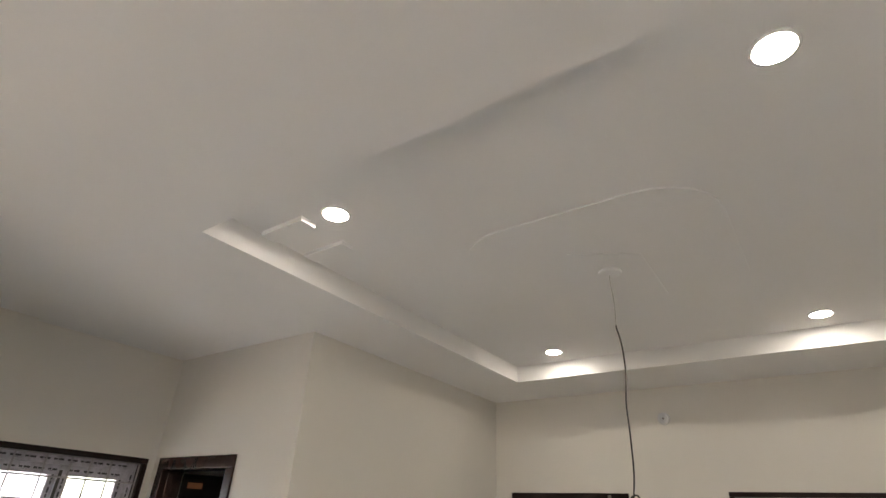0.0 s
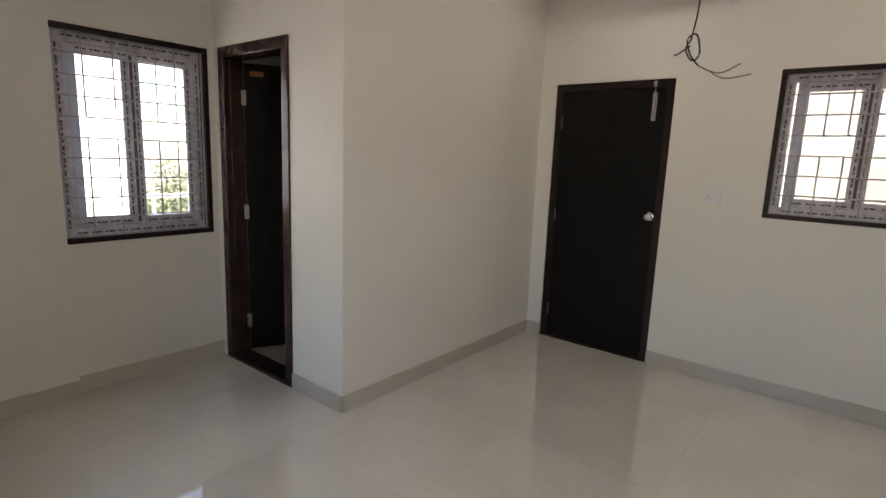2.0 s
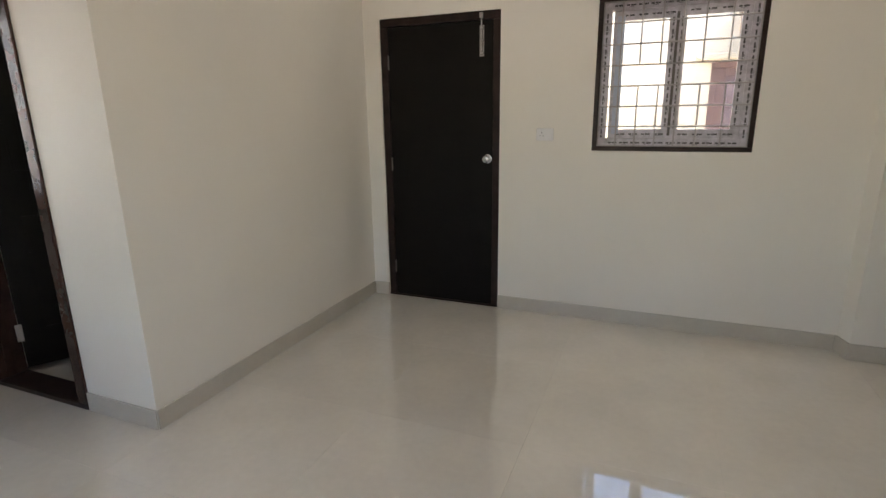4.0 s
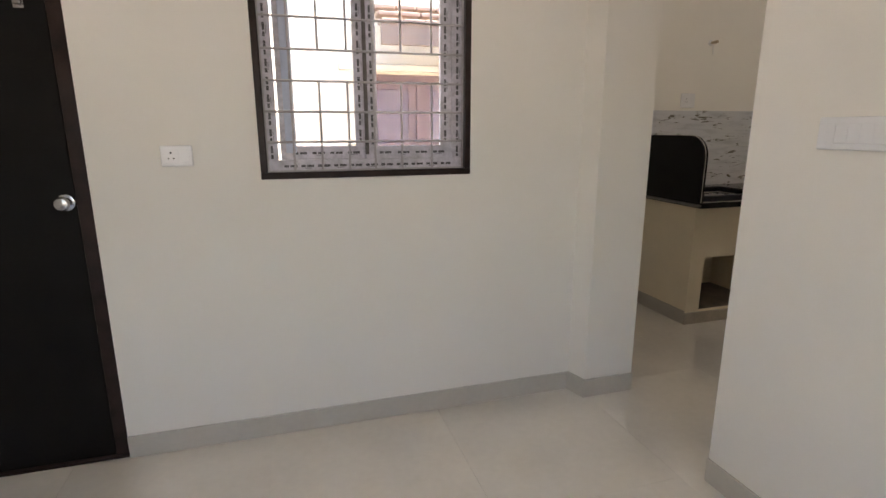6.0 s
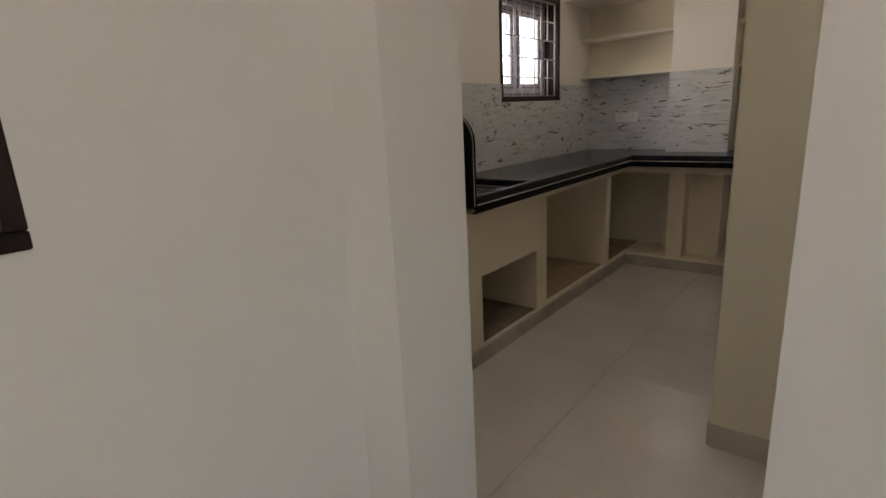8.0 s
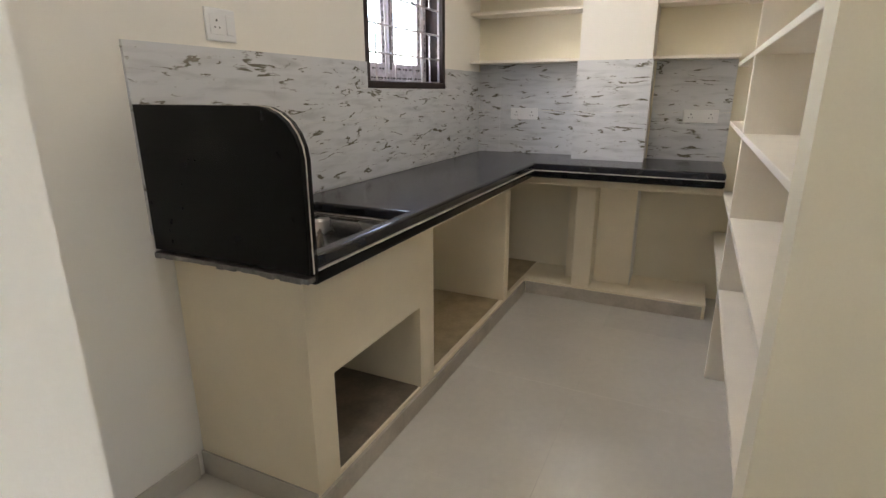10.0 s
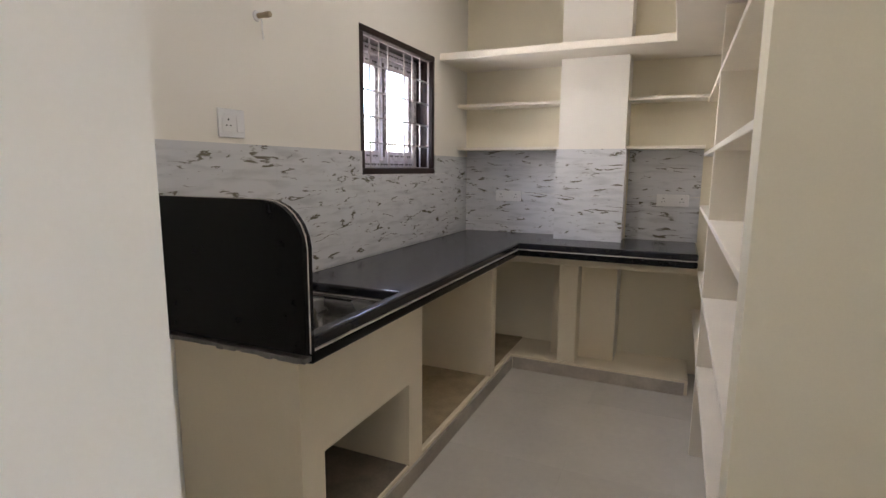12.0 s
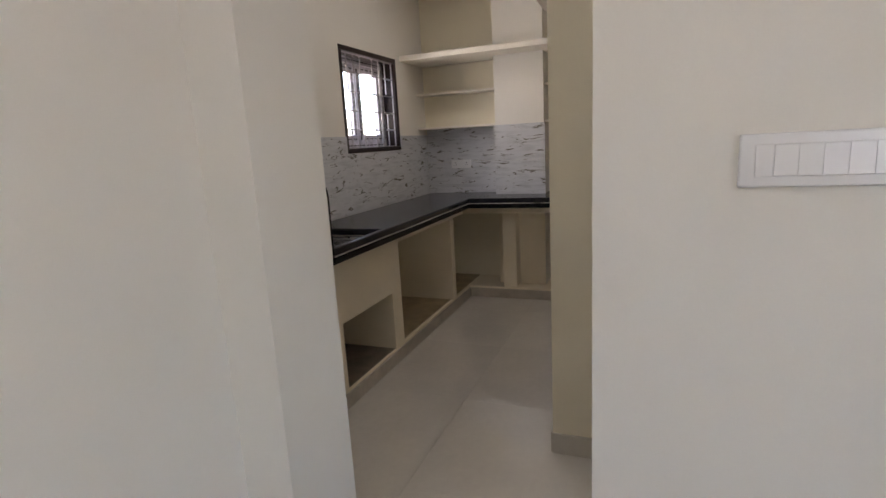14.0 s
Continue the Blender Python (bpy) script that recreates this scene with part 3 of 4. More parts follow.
part("tower_bolt", bm, CHROME, leaf, "steel tower bolt at the door's top")
part("keeper", soft(0.001, (w - 0.152, w - 0.125, 0.002, 0.013, h - 0.048, h - 0.012)), CHROME, door, "steel bolt keeper")
part("threshold", soft(0.003, (0, w, 0.0, 0.12, 0.0, 0.012)), JAMBSTONE, door, "dark stone door sill")

w, h = BATH_DOOR[1] - BATH_DOOR[0], BATH_DOOR[3]
bdoor = thing("door_2", pose(BATH_DOOR[0], BATH_Y, 0), "half-open dark brown bathroom door in a glossy brown frame", "door", "", "structure")
part("frame_jamb", soft(0.004, (0.0, 0.07, -0.012, 0.132, 0.03, h - 0.07)), FRAMEWOOD, bdoor)
part("frame_jamb", soft(0.004, (w - 0.07, w, -0.012, 0.132, 0.03, h - 0.07)), FRAMEWOOD, bdoor)
part("frame_head", soft(0.004, (0.0, w, -0.012, 0.132, h - 0.07, h)), FRAMEWOOD, bdoor)
part("frame_bead", soft(0.003, (0.055, 0.075, 0.03, 0.07, 0.03, h - 0.085)), FRAMEWOOD, bdoor)
part("threshold", soft(0.004, (0.0, w, -0.012, 0.132, 0.0, 0.03)), JAMBSTONE, bdoor, "dark stone threshold")
lw, lh = w - 0.15, h - 0.12
bm = soft(0.003, (0, lw, 0, 0.032, 0, lh))
leaf = part("door_leaf", bm, DOORWOOD, bdoor, "dark brown moulded door leaf, ajar", m=pose(0.078, 0.128, 0.04, 0, 0, 62))
for zc in (0.55, 1.45):
    bm = bmesh.new()
    for za, zb, xa, xb in ((zc - 0.33, zc - 0.32, 0.12, lw - 0.12), (zc + 0.32, zc + 0.33, 0.12, lw - 0.12), (zc - 0.32, zc + 0.32, 0.12, 0.13), (zc - 0.32, zc + 0.32, lw - 0.13, lw - 0.12)):
        soft_box(bm, xa, xb, -0.004, 0.002, za, zb, r=0.001, seg=1)
    part("panel_moulding", bm, DOORWOOD, leaf)
for z in (0.22, 1.02, 1.80):
    part("hinge", soft(0.0015, (-0.018, 0.014, -0.012, 0.004, z - 0.05, z + 0.05)), HINGE, leaf, "steel hinge")
part("label", boxes((0.04, 0.13, -0.0012, 0.0, lh - 0.085, lh - 0.05)), LABEL_ORANGE, leaf, "orange paper label")
for z in (0.85, 1.25):
    bm = bmesh.new()
    tube(bm, [(lw * 0.62 + 0.02 * math.sin(a), -0.006 - 0.012 * math.sin(a), z + 0.03 * math.cos(a)) for a in [radians(d) for d in range(0, 181, 20)]], 0.004, 8)
    part("handle", bm, CHROME, leaf, "small curved metal handle", True)

# the bathroom behind the door, plain
bm = bmesh.new()
cells(bm, [WALL_X, -0.12], [BATH_Y + 0.121, -0.22, -0.10], [-0.2, TOP], lambda x, y, z: y > -0.22)
setting("wall_bathroom_back", bm, BATH_TILE, "beige tiled bathroom wall", "wall")

# ---------------------------------------------------------------- kitchen: masonry base, worktop, sink
TOPZ, LIPZ = 0.945, 0.866
FRONT, CFRONT, CFAR = 0.597, 0.515, 6.62
base = thing("counter_base", pose(4.48, FRONT, 0), "cream plastered masonry counter base with open bays", "counter base")


def base_part(name, *bx, r=0.006, mat=None, label=""):
    bm = soft(r, *[(a - 4.48, b - 4.48, c - FRONT, d - FRONT, e, f) for a, b, c, d, e, f in bx])
    return part(name, bm, mat or PLASTER, base, label)


KY = KITCHEN_Y - 0.002
base_part("plinth", (4.48, 6.80, FRONT + 0.004, KY, 0.0, 0.10))
base_part("plinth", (6.80, FAR_X - 0.002, NICHE_Y, KY, 0.0, 0.10))
bm = bmesh.new()
cells(bm, [4.48, 4.597, 5.204, 5.335], [FRONT, FRONT + 0.018], [0.10, 0.49, LIPZ - 0.001], lambda x, y, z: not (4.597 < x < 5.204 and z < 0.49))
bmesh.ops.translate(bm, verts=bm.verts, vec=(-4.48, -FRONT, 0))
part("front_panel", bm, PLASTER, base)
base_part("end_wall", (4.48, 4.512, FRONT + 0.018, KY, 0.10, LIPZ - 0.001), r=0.0004)
base_part("bay_cheek", (4.512, 4.597, FRONT + 0.018, KY, 0.10, 0.66), r=0.0004)
base_part("bay_lintel", (4.597, 5.204, FRONT + 0.018, FRONT + 0.06, 0.49, 0.66), r=0.0004)
base_part("pier", (5.204, 5.335, FRONT + 0.018, KY, 0.10, 0.80), r=0.0004)
base_part("pier", (6.335, 6.415, FRONT, KY, 0.10, 0.80))
base_part("pier", (6.815, FAR_X - 0.004, 0.150, 0.275, 0.10, 0.80))
base_part("support_slab", (6.72, FAR_X - 0.002, NICHE_Y, KY, 0.80, LIPZ))
base_part("bay_floor", (4.598, 5.203, FRONT + 0.012, KY, 0.1002, 0.104), r=0.001, mat=CEMENT_SHADED, label="dusty brown cement bay floor, bay shade in its colour")
base_part("bay_floor", (5.336, 6.334, FRONT + 0.030, KY, 0.1002, 0.104), r=0.001, mat=SHADED_CREAM, label="bay floor in the colour of shaded cream")
base_part("bay_floor", (6.416, FAR_X - 0.006, FRONT + 0.030, KY, 0.1002, 0.104), r=0.001, mat=SHADED_CREAM, label="bay floor in the colour of shaded cream")
for a, b in ((4.598, 5.203), (5.336, 6.334), (6.416, FAR_X - 0.006)):
    base_part("bay_back", (a, b, KY - 0.003, KY, 0.1045, 0.7995), r=0.0004)
base_part("bay_back", (6.962, 6.9648, -0.088, 0.149, 0.1005, 0.7995), (6.962, 6.9648, 0.276, 0.348, 0.1005, 0.7995), r=0.0004)
base_part("foot_strip", (4.472, 6.79, FRONT - 0.010, FRONT + 0.003, 0.0, 0.085), r=0.002, mat=SKIRT_EDGE, label="dusty grey skirting strip")
base_part("foot_strip", (6.789, 6.799, NICHE_Y + 0.02, FRONT - 0.012, 0.0, 0.085), r=0.002, mat=SKIRT_EDGE, label="dusty grey skirting strip")
base_part("foot_strip", (4.470, 4.479, FRONT + 0.004, KY, 0.0, 0.10), r=0.002, mat=SKIRT, label="tile skirting strip")

SX0, SX1, SY0, SY1 = 4.52, 5.045, 0.565, 0.985
bm = bmesh.new()
cells(bm, [4.513, SX0, SX1 + 0.01, 6.72], [FRONT + 0.019, SY1, KY], [0.80, LIPZ], lambda x, y, z: not (SX0 < x < SX1 + 0.01 and y < SY1))
bmesh.ops.translate(bm, verts=bm.verts, vec=(-4.48, -FRONT, 0))
part("support_slab", bm, PLASTER, base)

top = thing("countertop", pose(4.445, CFRONT, LIPZ), "L-shaped dusty black granite worktop, window sheen in its colour, pale edge bead", "worktop")


def slab(z0, z1, off):
    bm = bmesh.new()
    x_end, y_end = FAR_X - 0.012, KITCHEN_Y - 0.012
    cells(bm, [4.447, SX0, SX1, CFAR + off, x_end], [NICHE_Y + 0.004, CFRONT + off, SY0, SY1, y_end], [z0, z1],
          lambda x, y, z: (y > CFRONT + off or x > CFAR + off) and not (SX0 < x < SX1 and SY0 < y < SY1))
    bmesh.ops.translate(bm, verts=bm.verts, vec=(-4.445, -CFRONT, -LIPZ))
    return bm


for nm, z0, z1, off, mat, lab in (("granite_slab", 0.9028, TOPZ, 0.0, GRANITE_DUSTY_SHEEN, "black granite top slab"), ("edge_bead", 0.8990, 0.9030, -0.0006, BEAD, "pale line in the edge"),
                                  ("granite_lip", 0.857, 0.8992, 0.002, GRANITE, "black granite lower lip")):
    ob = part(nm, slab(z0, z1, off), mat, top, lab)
    if nm != "edge_bead":
        bev = ob.modifiers.new("rounded_edge", "BEVEL")
        bev.width, bev.segments, bev.limit_method, bev.angle_limit = 0.012, 4, "ANGLE", radians(40)


sink = thing("sink", pose(SX0, SY0, LIPZ - 0.17), "stainless steel sink bowl set in the granite worktop", "sink")
bm = bmesh.new()
loops = []
sw, sd = SX1 - SX0, SY1 - SY0
for inset, r, z in ((0.001, 0.010, 0.200), (0.016, 0.020, 0.200), (0.038, 0.06, 0.196), (0.044, 0.06, 0.186), (0.052, 0.06, 0.02), (0.085, 0.06, 0.0), (0.16, 0.03, -0.003)):
    loops.append([bm.verts.new((x, y, z)) for x, y in rounded(inset, sw - inset, inset, sd - inset, r)])
for one, two in zip(loops, loops[1:]):
    for i in range(len(one)):
        bm.faces.new((one[i], one[(i + 1) % len(one)], two[(i + 1) % len(one)], two[i]))
bm.faces.new(loops[-1])
bowl = part("bowl", bm, STEEL, sink, "brushed steel bowl", True)
bm = bmesh.new()
lathe(bm, [(0.045, 0), (0.045, 0.004), (0.036, 0.005), (0.030, 0.001), (0.008, 0.001)], pose(sw / 2, sd / 2, -0.004))
part("drain", bm, CHROME, sink, "round steel drain", True)

# upright granite side panel at the sink end
pan = thing("granite_side_panel", pose(4.415, CFRONT, 0.886), "upright black granite splash panel with a rounded top corner", "splash panel")
PY0, PY1, PZ = CFRONT - 0.003, KITCHEN_Y - 0.012, 1.330
prof = [(PY0, 0.886), (PY1, 0.886), (PY1, PZ), (PY0 + 0.14, PZ)] + [(PY0 + 0.14 - 0.14 * math.sin(radians(a)), PZ - 0.135 + 0.135 * math.cos(radians(a))) for a in (15, 30, 45, 60, 75, 90)]
for nm, xa, xb, inset, mat in (("granite_sheet", 0.0, 0.018, 0.0, GRANITE), ("edge_bead", 0.018, 0.022, -0.0008, BEAD), ("granite_sheet", 0.022, 0.040, 0.0, GRANITE)):
    bm = bmesh.new()
    cy, cz = (PY0 + PY1) / 2, (PZ + 0.874) / 2
    prism(bm, [(y - CFRONT + (inset if y < cy else -inset), z - 0.874 - (inset if z > cz else 0)) for y, z in prof], "x", xa, xb)
    if mat is GRANITE:
        bmesh.ops.bevel(bm, geom=[e for e in bm.edges if abs(e.verts[0].co.x - e.verts[1].co.x) < 1e-6], offset=0.0025, segments=2, affect="EDGES", profile=0.5, clamp_overlap=True)
    part(nm, bm, mat, pan, "pale line between two sheets" if mat is BEAD else "")
bm = bmesh.new()
for i in range(26):
    y = CFRONT + 0.02 + i * 0.0245
    d = random.uniform(0.004, 0.012)
    soft_box(bm, 4.424 - d * 0.8, 4.478, y - 0.0135, y + 0.0135, 0.876 - d * 0.8, 0.8858, r=0.002, seg=1)
setting("mortar_line", bm, MORTAR, "rough grey mortar bedding under the granite panel", "mortar")

# duct column in the end wall, with the loft slab and wall shelves
DX, DY0, DY1 = 6.965, -0.090, 0.350
bm = boxes((DX, FAR_X, DY0, DY1, 0.10, CEIL))
setting("column_duct", bm, CREAM, "cream painted duct projecting from the kitchen end wall", "column")
loft = thing("loft_slab", pose(6.69, -0.362, 2.168), "cream painted L-shaped concrete storage loft", "loft")
bm = bmesh.new()
cells(bm, [4.607, 6.69, FAR_X - 0.002], [NICHE_BACK + 0.002, -0.362, DY0, DY1, KITCHEN_Y - 0.002], [2.168, 2.215], lambda x, y, z: x > 6.69 or y < -0.362)
bmesh.ops.translate(bm, verts=bm.verts, vec=(-6.69, 0.362, -2.168))
ob = part("slab", bm, SHELF_WHITE, loft)
bev = ob.modifiers.new("edge", "BEVEL")
bev.width, bev.segments, bev.limit_method, bev.angle_limit = 0.006, 2, "ANGLE", radians(40)

SHX = 7.02
for z in (1.570, 1.885):
    for y0, y1 in ((DY1 + 0.001, KITCHEN_Y - 0.002), (NICHE_Y, DY0 - 0.001)):
        sh = thing("wall_shelf", pose(SHX, y0, z), "thin ivory painted slab shelf in the end wall", "shelf", "end wall shelves")
        part("board", soft(0.003, (0, FAR_X - 0.002 - SHX, 0, y1 - y0, 0, 0.020)), SHELF_WHITE, sh)

unit = thing("shelf_unit", pose(4.605, NICHE_Y, 0), "tall ivory painted slab shelves built into the recess", "shelf unit")
DIV = 6.03
part("divider", soft(0.003, (DIV - 4.605, DIV - 4.605 + 0.028, NICHE_BACK - NICHE_Y + 0.002, 0.0, 0.0, 2.166)), SHELF_WHITE, unit)
for z in (0.452, 0.800, 1.176, 1.523, 1.876):
    for a, b in ((0.002, DIV - 4.605 - 0.001), (DIV - 4.605 + 0.029, FAR_X - 4.605 - 0.002)):
        if z == 0.800 and a > 1:
            b -= 0.45
        part("shelf", soft(0.003, (a, b, NICHE_BACK - NICHE_Y + 0.002, -0.001, z, z + 0.024)), SHELF_WHITE, unit)

# ---------------------------------------------------------------- electrical plates and small fittings


def plate(name, m, w, h, modules, label, category="socket", group=""):
    """A wall plate: x along the wall, z up, its face towards -y. modules: (kind, centre, width)."""
    ob = thing(name, m, label, category, group)
    part("plate", soft(0.004, (-w / 2, w / 2, -0.010, 0.0, -h / 2, h / 2)), PLASTIC, ob)
    for kind, c, mw in modules:
        if kind == "switch":
            bm = bmesh.new()
            prism(bm, [(-0.010, -h * 0.30), (-0.0130, -h * 0.28), (-0.0115, h * 0.28), (-0.010, h * 0.30)], "x", c - mw / 2 + 0.0004, c + mw / 2 - 0.0004)
            part("rocker", bm, PLASTIC, ob, "white rocker switch")
        elif kind == "socket":
            sock = part("socket_face", soft(0.001, (c - mw / 2, c + mw / 2, -0.0125, -0.0098, -h * 0.30, h * 0.30)), PLASTIC, ob)
            for dx, dz, r in ((0, 0.013, 0.0042), (-0.0095, -0.009, 0.0032), (0.0095, -0.009, 0.0032)):
                bm = bmesh.new()
                lathe(bm, [(r, -0.0004), (r, 0.0005)], pose(c + dx, -0.0125, dz, 90), 12)
                part("pin_hole", bm, PLASTIC_SHADE, sock, "dark pin hole")
        else:
            part("blank", soft(0.001, (c - mw / 2 + 0.0008, c + mw / 2 - 0.0008, -0.012, -0.0098, -h * 0.30, h * 0.30)), PLASTIC, ob)
    return ob


plate("wall_socket", pose(1.369, 0, 1.287), 0.116, 0.082, (("socket", -0.020, 0.054), ("switch", 0.032, 0.030)), "white socket and switch plate on the cream wall")
plate("wall_socket", pose(4.787, KITCHEN_Y, 1.596), 0.128, 0.106, (("socket", -0.020, 0.058), ("switch", 0.037, 0.032)), "square white socket plate above the wall tiles")
for y in (0.773, -0.398):
    plate("wall_socket", pose(FAR_X - 0.010, y, 1.225, 0, 0, -90), 0.205, 0.082, (("socket", -0.058, 0.05), ("switch", 0.0, 0.046), ("socket", 0.058, 0.05)),
          "long white twin socket plate on the streaked tiles", "socket", "kitchen tile sockets")
plate("switch_plate", pose(RIGHT_X, -1.270, 1.376, 0, 0, -90), 0.330, 0.094,
      [("blank", -0.126, 0.030)] + [("switch", -0.093 + 0.036 * i, 0.036) for i in range(5)] + [("socket", 0.112, 0.058)], "long glossy white multi-switch plate on the wall", "switch")

rose = thing("lamp_point", pose(1.356, 0, 2.58), "round white wall lamp point near the ceiling", "lamp point")
bm = bmesh.new()
lathe(bm, [(0.042, 0), (0.042, 0.008), (0.036, 0.014), (0.024, 0.016), (0.022, 0.010), (0.006, 0.010)], pose(0, 0, 0, 90, 0, 0))
part("rose", bm, PLASTIC, rose, "", True)
part("terminal", soft(0.002, (-0.008, 0.003, -0.018, -0.009, -0.005, 0.006)), CABLE_GREY, rose, "grey terminal block")

peg = thing("pipe_plug", pose(4.950, KITCHEN_Y, 2.022), "beige capped water pipe stub on the kitchen wall", "pipe stub")
bm = bmesh.new()
lathe(bm, [(0.021, 0), (0.019, 0.005), (0.012, 0.007), (0.011, 0.011)], pose(0, 0, 0, 90, 0, 0), 18)
part("collar", bm, PLASTIC, peg, "white plaster collar", True)
bm = bmesh.new()
lathe(bm, [(0.0100, 0), (0.0108, 0.016), (0.0100, 0.020), (0.0120, 0.046), (0.0108, 0.060), (0.007, 0.063)], pose(0, -0.010, 0, 90, 0, 0), 18)
part("plug", bm, CPVC, peg, "beige screw plug", True)
bm = bmesh.new()
tube(bm, [(0.004, -0.022, -0.012), (0.008, -0.02, -0.035), (0.018, -0.012, -0.06), (0.028, -0.006, -0.085)], 0.003, 6)
part("tape", bm, PLASTIC, peg, "loose end of thread tape", True)

# ceiling downlights
lx0, lx1, ly0, ly1 = 0.895, 2.40, -2.84, -0.79


def downlight(x, y, z, label, mat, group=""):
    lamp = thing("downlight", pose(x, y, z), label, "downlight", group)
    bm = bmesh.new()
    lathe(bm, [(0.058, 0.0), (0.060, -0.003), (0.057, -0.006), (0.050, -0.007), (0.048, -0.004)])
    part("rim", bm, PLASTIC, lamp, "white rim", True)
    bm = bmesh.new()
    lathe(bm, [(0.0475, -0.0055), (0.0475, -0.0075)])
    part("diffuser", bm, mat, lamp, "glowing diffuser")


for x in (lx0, lx1):
    for y in (ly0, ly1):
        downlight(x, y, TRAY, "round white recessed LED downlight, lit", LED, "tray downlights")
# unseen lamps: the first throws loft and shelf shadow lines, the second is added fill
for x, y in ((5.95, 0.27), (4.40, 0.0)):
    downlight(x, y, CEIL, "unseen round white LED downlight in the kitchen ceiling, lit", LED_KITCHEN, "kitchen downlights")

# fan wire with a knot of loose ends
wire = thing("fan_cable", pose(hook[0], hook[1], TRAY), "black fan cable hanging from the ceiling with a loose knot", "cable")


def path3(points, n=6):
    """A smooth line through the points."""
    pts = [Vector(p) for p in points]
    out = []
    for i in range(len(pts) - 1):
        a, b, c, d = pts[max(i - 1, 0)], pts[i], pts[i + 1], pts[min(i + 2, len(pts) - 1)]
        for k in range(n):
            t = k / n
            out.append(0.5 * ((2 * b) + (c - a) * t + (2 * a - 5 * b + 4 * c - d) * t * t + (3 * b - a - 3 * c + d) * t ** 3))
    return out + [pts[-1]]


K = -0.975
bm = bmesh.new()
tube(bm, path3([(0.0, 0, -0.27), (0.0, 0, -0.28), (0.014, 0, -0.36), (0.016, 0.002, -0.48), (0.004, 0, -0.60), (0.004, 0.003, -0.72), (0.002, 0, -0.86), (-0.02, 0.03, K + 0.02)]), 0.0033, 8)
part("cable", bm, CABLE, wire, "", True)
bm = bmesh.new()
tube(bm, path3([(0, 0, 0.0), (-0.004, 0.0, -0.06), (0.003, 0, -0.16), (0.0, 0, -0.27)]), 0.0022, 8)
part("cord", bm, CABLE_PALE, wire, "thin pale cord", True)
bm = bmesh.new()
tube(bm, path3([(-0.02, 0.03, K + 0.02), (-0.035, 0.03, K - 0.01), (-0.015, 0.045, K - 0.05), (0.012, 0.04, K - 0.03), (0.002, 0.02, K + 0.035), (-0.028, 0.015, K + 0.02), (-0.02, 0.04, K - 0.03), (0.01, 0.05, K - 0.07)]), 0.0033, 8)
tube(bm, path3([(-0.02, 0.03, K), (-0.05, 0.03, K - 0.02), (-0.075, 0.03, K - 0.03)]), 0.003, 8)
part("knot", bm, CABLE, wire, "", True)
for a, b in (((0.10, 0.02, K - 0.105), (0.165, -0.02, K - 0.085)), ((0.11, 0.02, K - 0.125), (0.205, -0.04, K - 0.125))):
    bm = bmesh.new()
    tube(bm, path3([(0.01, 0.05, K - 0.07), (0.05, 0.04, K - 0.092), a, b]), 0.0025, 8)
    part("loose_end", bm, CABLE_GREY, wire, "grey loose cable end", True)
bm = bmesh.new()
lathe(bm, [(0.05, 0), (0.05, -0.022), (0.012, -0.028)])
part("hook_box", bm, WHITE_CEIL, wire, "white cover of the fan point", True)

# ---------------------------------------------------------------- outdoors
bm = bmesh.new()
bmesh.ops.create_grid(bm, x_segments=8, y_segments=8, size=900)
bmesh.ops.translate(bm, verts=bm.verts, vec=(0, 0, -3.3))
setting("ground", bm, GROUND, "dry bare soil between the houses", "ground")

# house across from the hall window
house = thing("neighbour_house", pose(0, 3.6, -3.3), "cream rendered neighbouring house with maroon shutters", "house")
bm = bmesh.new()
WX0, WX1, WZ0, WZ1 = 2.58, 4.02, 3.90, 5.27
cells(bm, [-6.0, WX0, WX1, 4.9], [0.0, 0.25, 6.0], [0.0, WZ0, WZ1, 6.9],
      lambda x, y, z: not (WX0 < x < WX1 and WZ0 < z < WZ1 and y < 0.25))
part("wall", bm, NEIGHBOUR, house)
part("ledge", soft(0.01, (2.40, 4.9, -0.10, 0.0, 5.295, 5.36)), NEIGHBOUR, house, "cream sun shade ledge")
bm = bmesh.new()
for i in range(10):
    x = 2.78 + i * 0.22
    for j in range(3):
        soft_box(bm, x, x + 0.21, -0.55 + j * 0.18, -0.34 + j * 0.18, 5.70 + j * 0.10, 5.74 + j * 0.10, r=0.008, seg=1)
soft_box(bm, 2.78, 4.97, -0.52, -0.47, 5.50, 5.71, r=0.006, seg=1)
part("roof", bm, ROOFTILE, house, "weathered brown tile eave")
win = part("shutter_window", soft(0.006, (WX0, WX1, 0.04, 0.10, WZ0, WZ0 + 0.07), (WX0, WX1, 0.04, 0.10, WZ1 - 0.07, WZ1), (WX0, WX0 + 0.07, 0.041, 0.10, WZ0 + 0.07, WZ1 - 0.07),
                                  (WX1 - 0.07, WX1, 0.041, 0.10, WZ0 + 0.07, WZ1 - 0.07), ((WX0 + WX1) / 2 - 0.035, (WX0 + WX1) / 2 + 0.035, 0.041, 0.10, WZ0 + 0.07, WZ1 - 0.07)), MAROON, house, "maroon wooden shutters")
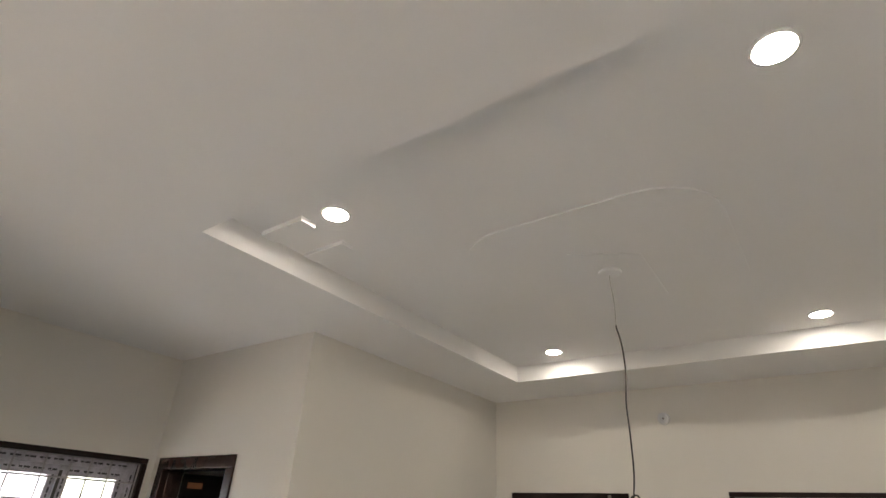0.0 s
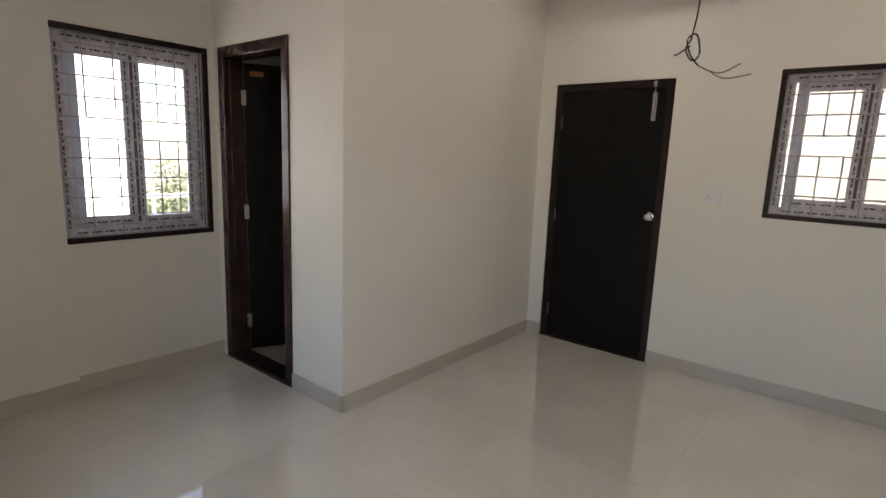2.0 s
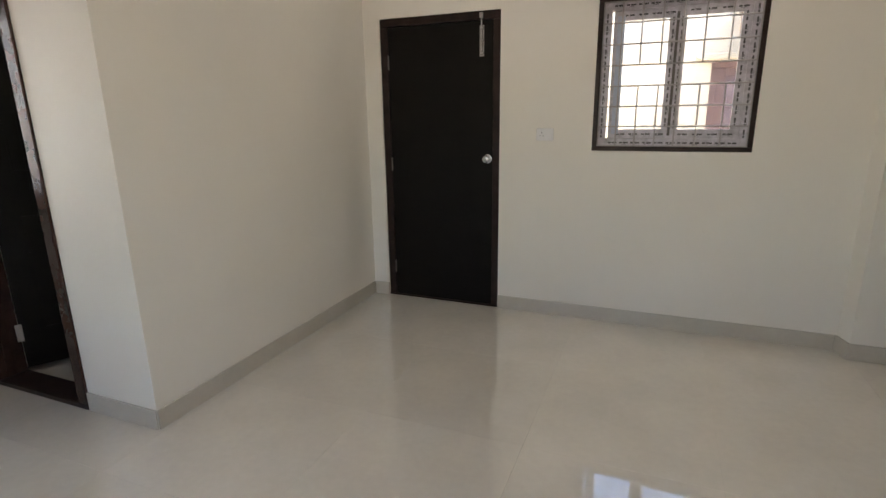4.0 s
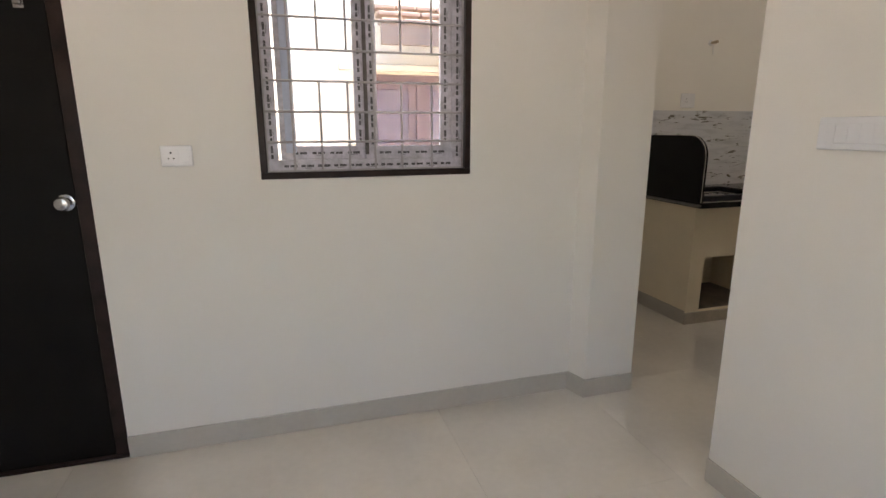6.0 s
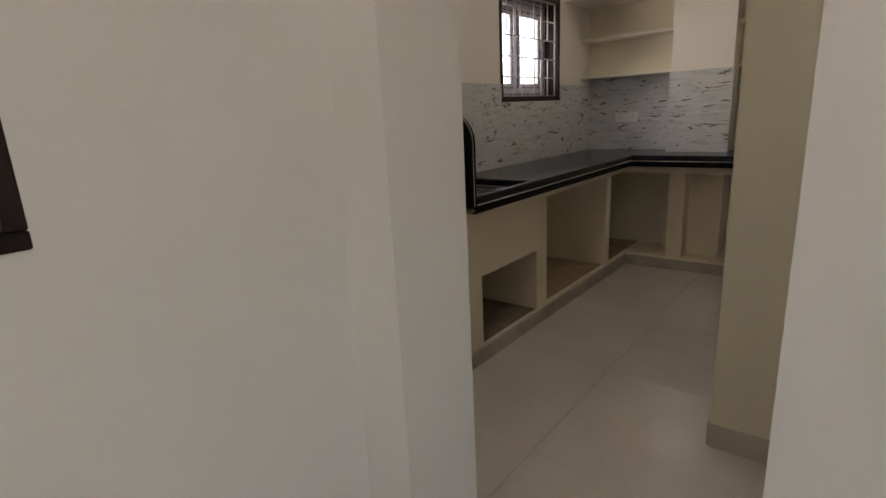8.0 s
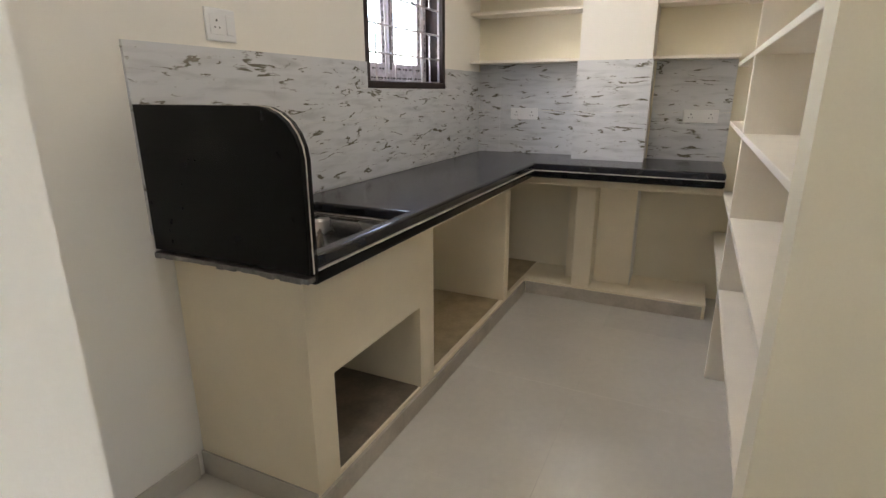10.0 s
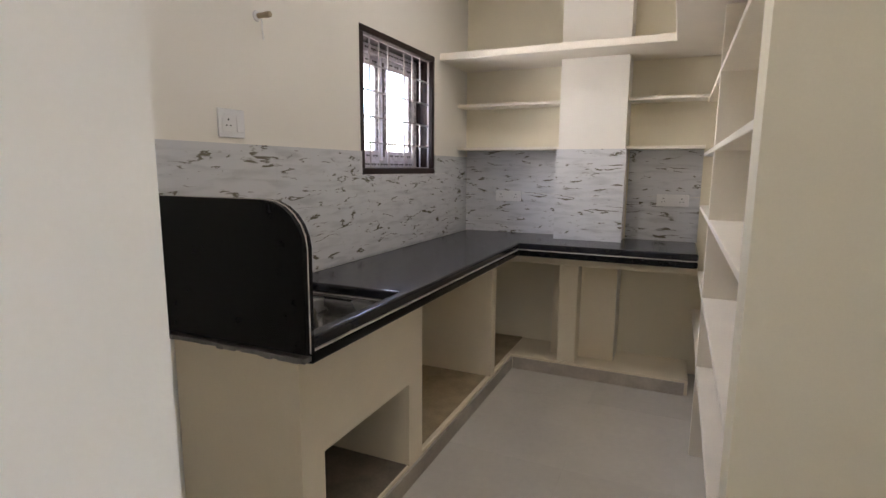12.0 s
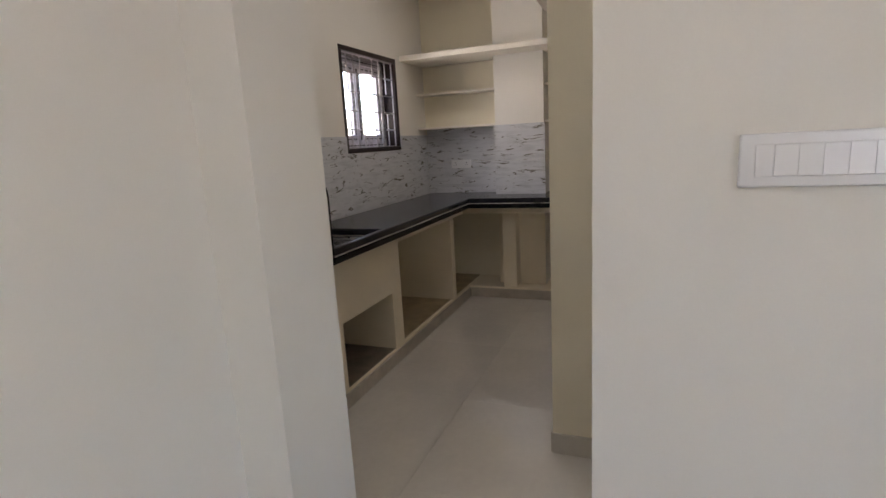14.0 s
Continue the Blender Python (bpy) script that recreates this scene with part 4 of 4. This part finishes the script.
for a in (WX0 + 0.07, (WX0 + WX1) / 2 + 0.035):
    b = a + (WX1 - WX0) / 2 - 0.105
    sh = part("shutter", soft(0.005, (a, a + 0.09, 0.06, 0.10, WZ0 + 0.07, WZ1 - 0.07), (b - 0.09, b, 0.06, 0.10, WZ0 + 0.07, WZ1 - 0.07), (a + 0.09, b - 0.09, 0.06, 0.10, WZ0 + 0.07, WZ0 + 0.16),
                              (a + 0.09, b - 0.09, 0.06, 0.10, WZ0 + 0.55, WZ0 + 0.63), (a + 0.09, b - 0.09, 0.06, 0.10, WZ1 - 0.16, WZ1 - 0.07)), MAROON, win)
    part("pane", boxes((a + 0.09, b - 0.09, 0.075, 0.09, WZ0 + 0.16, WZ1 - 0.16)), MAROON_PANE, win, "dull dusty pane")

# house and railing beyond the alcove window
house = thing("pale_house", pose(-5.0, -1.28, -3.3), "pale rendered neighbouring house wall", "house")
part("wall", boxes((-6.0, 0.0, -8.0, 0.05, 0.0, 9.0)), NEIGHBOUR_BLUE, house)
part("coping", soft(0.02, (-6.06, 0.06, -8.06, 0.11, 9.0, 9.12)), NEIGHBOUR_BLUE, house)
rail = thing("balcony_rail", pose(-5.0, -0.60, -3.3), "white painted balcony parapet with a rail", "railing")
part("parapet", soft(0.01, (-0.12, 0.0, -0.55, 4.0, 0.0, 3.55)), NEIGHBOUR_BLUE, rail)
bm = bmesh.new()
tube(bm, [(-0.06, -0.55, 4.14), (-0.06, 4.0, 4.14)], 0.03, 10)
part("top_rail", bm, SASHWHITE, rail, "white rail", True)
for y in (-0.45, 0.2, 0.9, 1.6, 2.3, 3.0, 3.8):
    bm = bmesh.new()
    tube(bm, [(-0.06, y, 3.55), (-0.06, y, 4.13)], 0.02, 8)
    part("post", bm, SASHWHITE, rail, "", True)


def tree(x, y, height, spread, leaves, seed):
    rnd = random.Random(seed)
    t = thing("tree", pose(x, y, -3.3), "leafy green tree beyond the balcony", "tree")
    bm = bmesh.new()
    pts = [Vector((0.08 * math.sin(i), 0.06 * math.cos(1.7 * i), height * 0.6 * i / 6)) for i in range(7)]
    for i in range(6):
        r0, r1 = 0.16 * (1 - i / 8), 0.16 * (1 - (i + 1) / 8)
        tube(bm, [pts[i], pts[i + 1]], (r0 + r1) / 2, 8)
    tips = []
    for k in range(16):
        a, s = rnd.uniform(0, 6.28), pts[rnd.randint(2, 6)]
        l = rnd.uniform(0.5, 1.0) * spread
        e = s + Vector((math.cos(a) * l, math.sin(a) * l, rnd.uniform(0.2, 0.9) * l))
        mid = (s + e) / 2 + Vector((0, 0, 0.12 * l))
        tube(bm, [s, mid, e], 0.03, 6)
        tips += [mid, e]
    part("trunk", bm, BARK, t)
    bm = bmesh.new()
    for k in range(leaves):
        c = rnd.choice(tips) + Vector((rnd.gauss(0, 0.34), rnd.gauss(0, 0.34), rnd.gauss(0, 0.28))) * spread * 0.5
        a = Vector((rnd.gauss(0, 1), rnd.gauss(0, 1), rnd.gauss(0, 0.6))).normalized() * rnd.uniform(0.05, 0.10)
        b = a.cross(Vector((rnd.gauss(0, 1), rnd.gauss(0, 1), rnd.gauss(0, 1)))).normalized() * 0.03
        v = [bm.verts.new(c + d) for d in (-a, b, a, -b)]
        bm.faces.new(v)
    tagged(part("crown", bm, LEAF, t, "loose crown of small leaves"), kind="stuff")


tree(-11.0, 1.6, 4.6, 1.5, 6000, 3)
tree(-13.0, 3.4, 5.0, 1.8, 6000, 8)

# ---------------------------------------------------------------- wall tiles and floor tiles, piece by piece
STREAK = streaked_tile()
TZ = (TOPZ - 0.002, 1.250)


def wall_tiles(parent, along, a0, a1, fixed, step, flip, hole=None, top=1.570):
    """Glazed tiles on a wall: along 'x' or 'y' from a0 to a1, their backs on the wall at fixed."""
    a = a0
    while a < a1 - 0.01:
        b = min(a + step, a1)
        for z0, z1 in ((TZ[0], TZ[1]), (TZ[1], top)):
            spans = [(a, b, z0, z1)]
            if hole and a < hole[1] and b > hole[0] and z1 > hole[2]:
                spans = [(a, b, z0, hole[2])] + ([(a, hole[0], hole[2], z1)] if a < hole[0] - 0.01 else []) + ([(hole[1], b, hole[2], z1)] if b > hole[1] + 0.01 else [])
            for p, q, r, s in spans:
                lo, hi = (fixed - 0.010, fixed) if flip else (fixed, fixed + 0.010)
                g = 0.0006
                bm = boxes((p + g, q - g, lo, hi, r + g, s - g)) if along == "x" else boxes((lo, hi, p + g, q - g, r + g, s - g))
                part("tile", bm, STREAK, parent)
        a = b


back = thing("backsplash", pose(4.415, KITCHEN_Y, TOPZ), "pale grey glazed wall tiles with brown streaks", "wall tiles", "", "structure")
hold = back.matrix_world.inverted()
wall_tiles(back, "x", 4.415, FAR_X - 0.010, KITCHEN_Y, 0.60, True, (WIN_KITCHEN[0] - 0.007, WIN_KITCHEN[1] + 0.007, WIN_KITCHEN[2] - 0.007), 1.522)
wall_tiles(back, "y", DY1 + 0.010, KITCHEN_Y - 0.010, FAR_X, 0.60, True)
wall_tiles(back, "y", DY0 - 0.010, DY1 + 0.010, DX, 0.60, True)
wall_tiles(back, "y", NICHE_Y, DY0 - 0.010, FAR_X, 0.60, True)
for ob in back.children:
    ob.matrix_parent_inverse = hold

STEP, GAP = 0.80, 0.0004
full_mesh = None
for i in range(-4, 8):
    for j in range(-5, 6):
        x0, x1 = 1.64 + STEP * i, 1.64 + STEP * (i + 1)
        y0, y1 = -2.41 + STEP * j, -2.41 + STEP * (j + 1)
        cx0, cx1, cy0, cy1 = max(x0, WALL_X - 0.01), min(x1, FAR_X), max(y0, BACK_Y), min(y1, KITCHEN_Y)
        if cx1 <= 3.50:
            cy1 = min(cy1, 0.01)
        if cx1 - cx0 < 0.02 or cy1 - cy0 < 0.02 or (cx1 < -0.12 and cy1 < -3.84) or (cx0 > 3.48 and cy1 < -0.95):
            continue
        whole = (cx0, cx1, cy0, cy1) == (x0, x1, y0, y1)
        if whole and full_mesh:
            ob = new("tile", full_mesh)
        else:
            ob = mesh_object("tile", boxes((GAP, cx1 - cx0 - GAP, GAP, cy1 - cy0 - GAP, -0.008, 0.0)), TILE)
            if whole:
                full_mesh = ob.data
        ob.parent = floor
        ob.location = (cx0, cy0, 0)
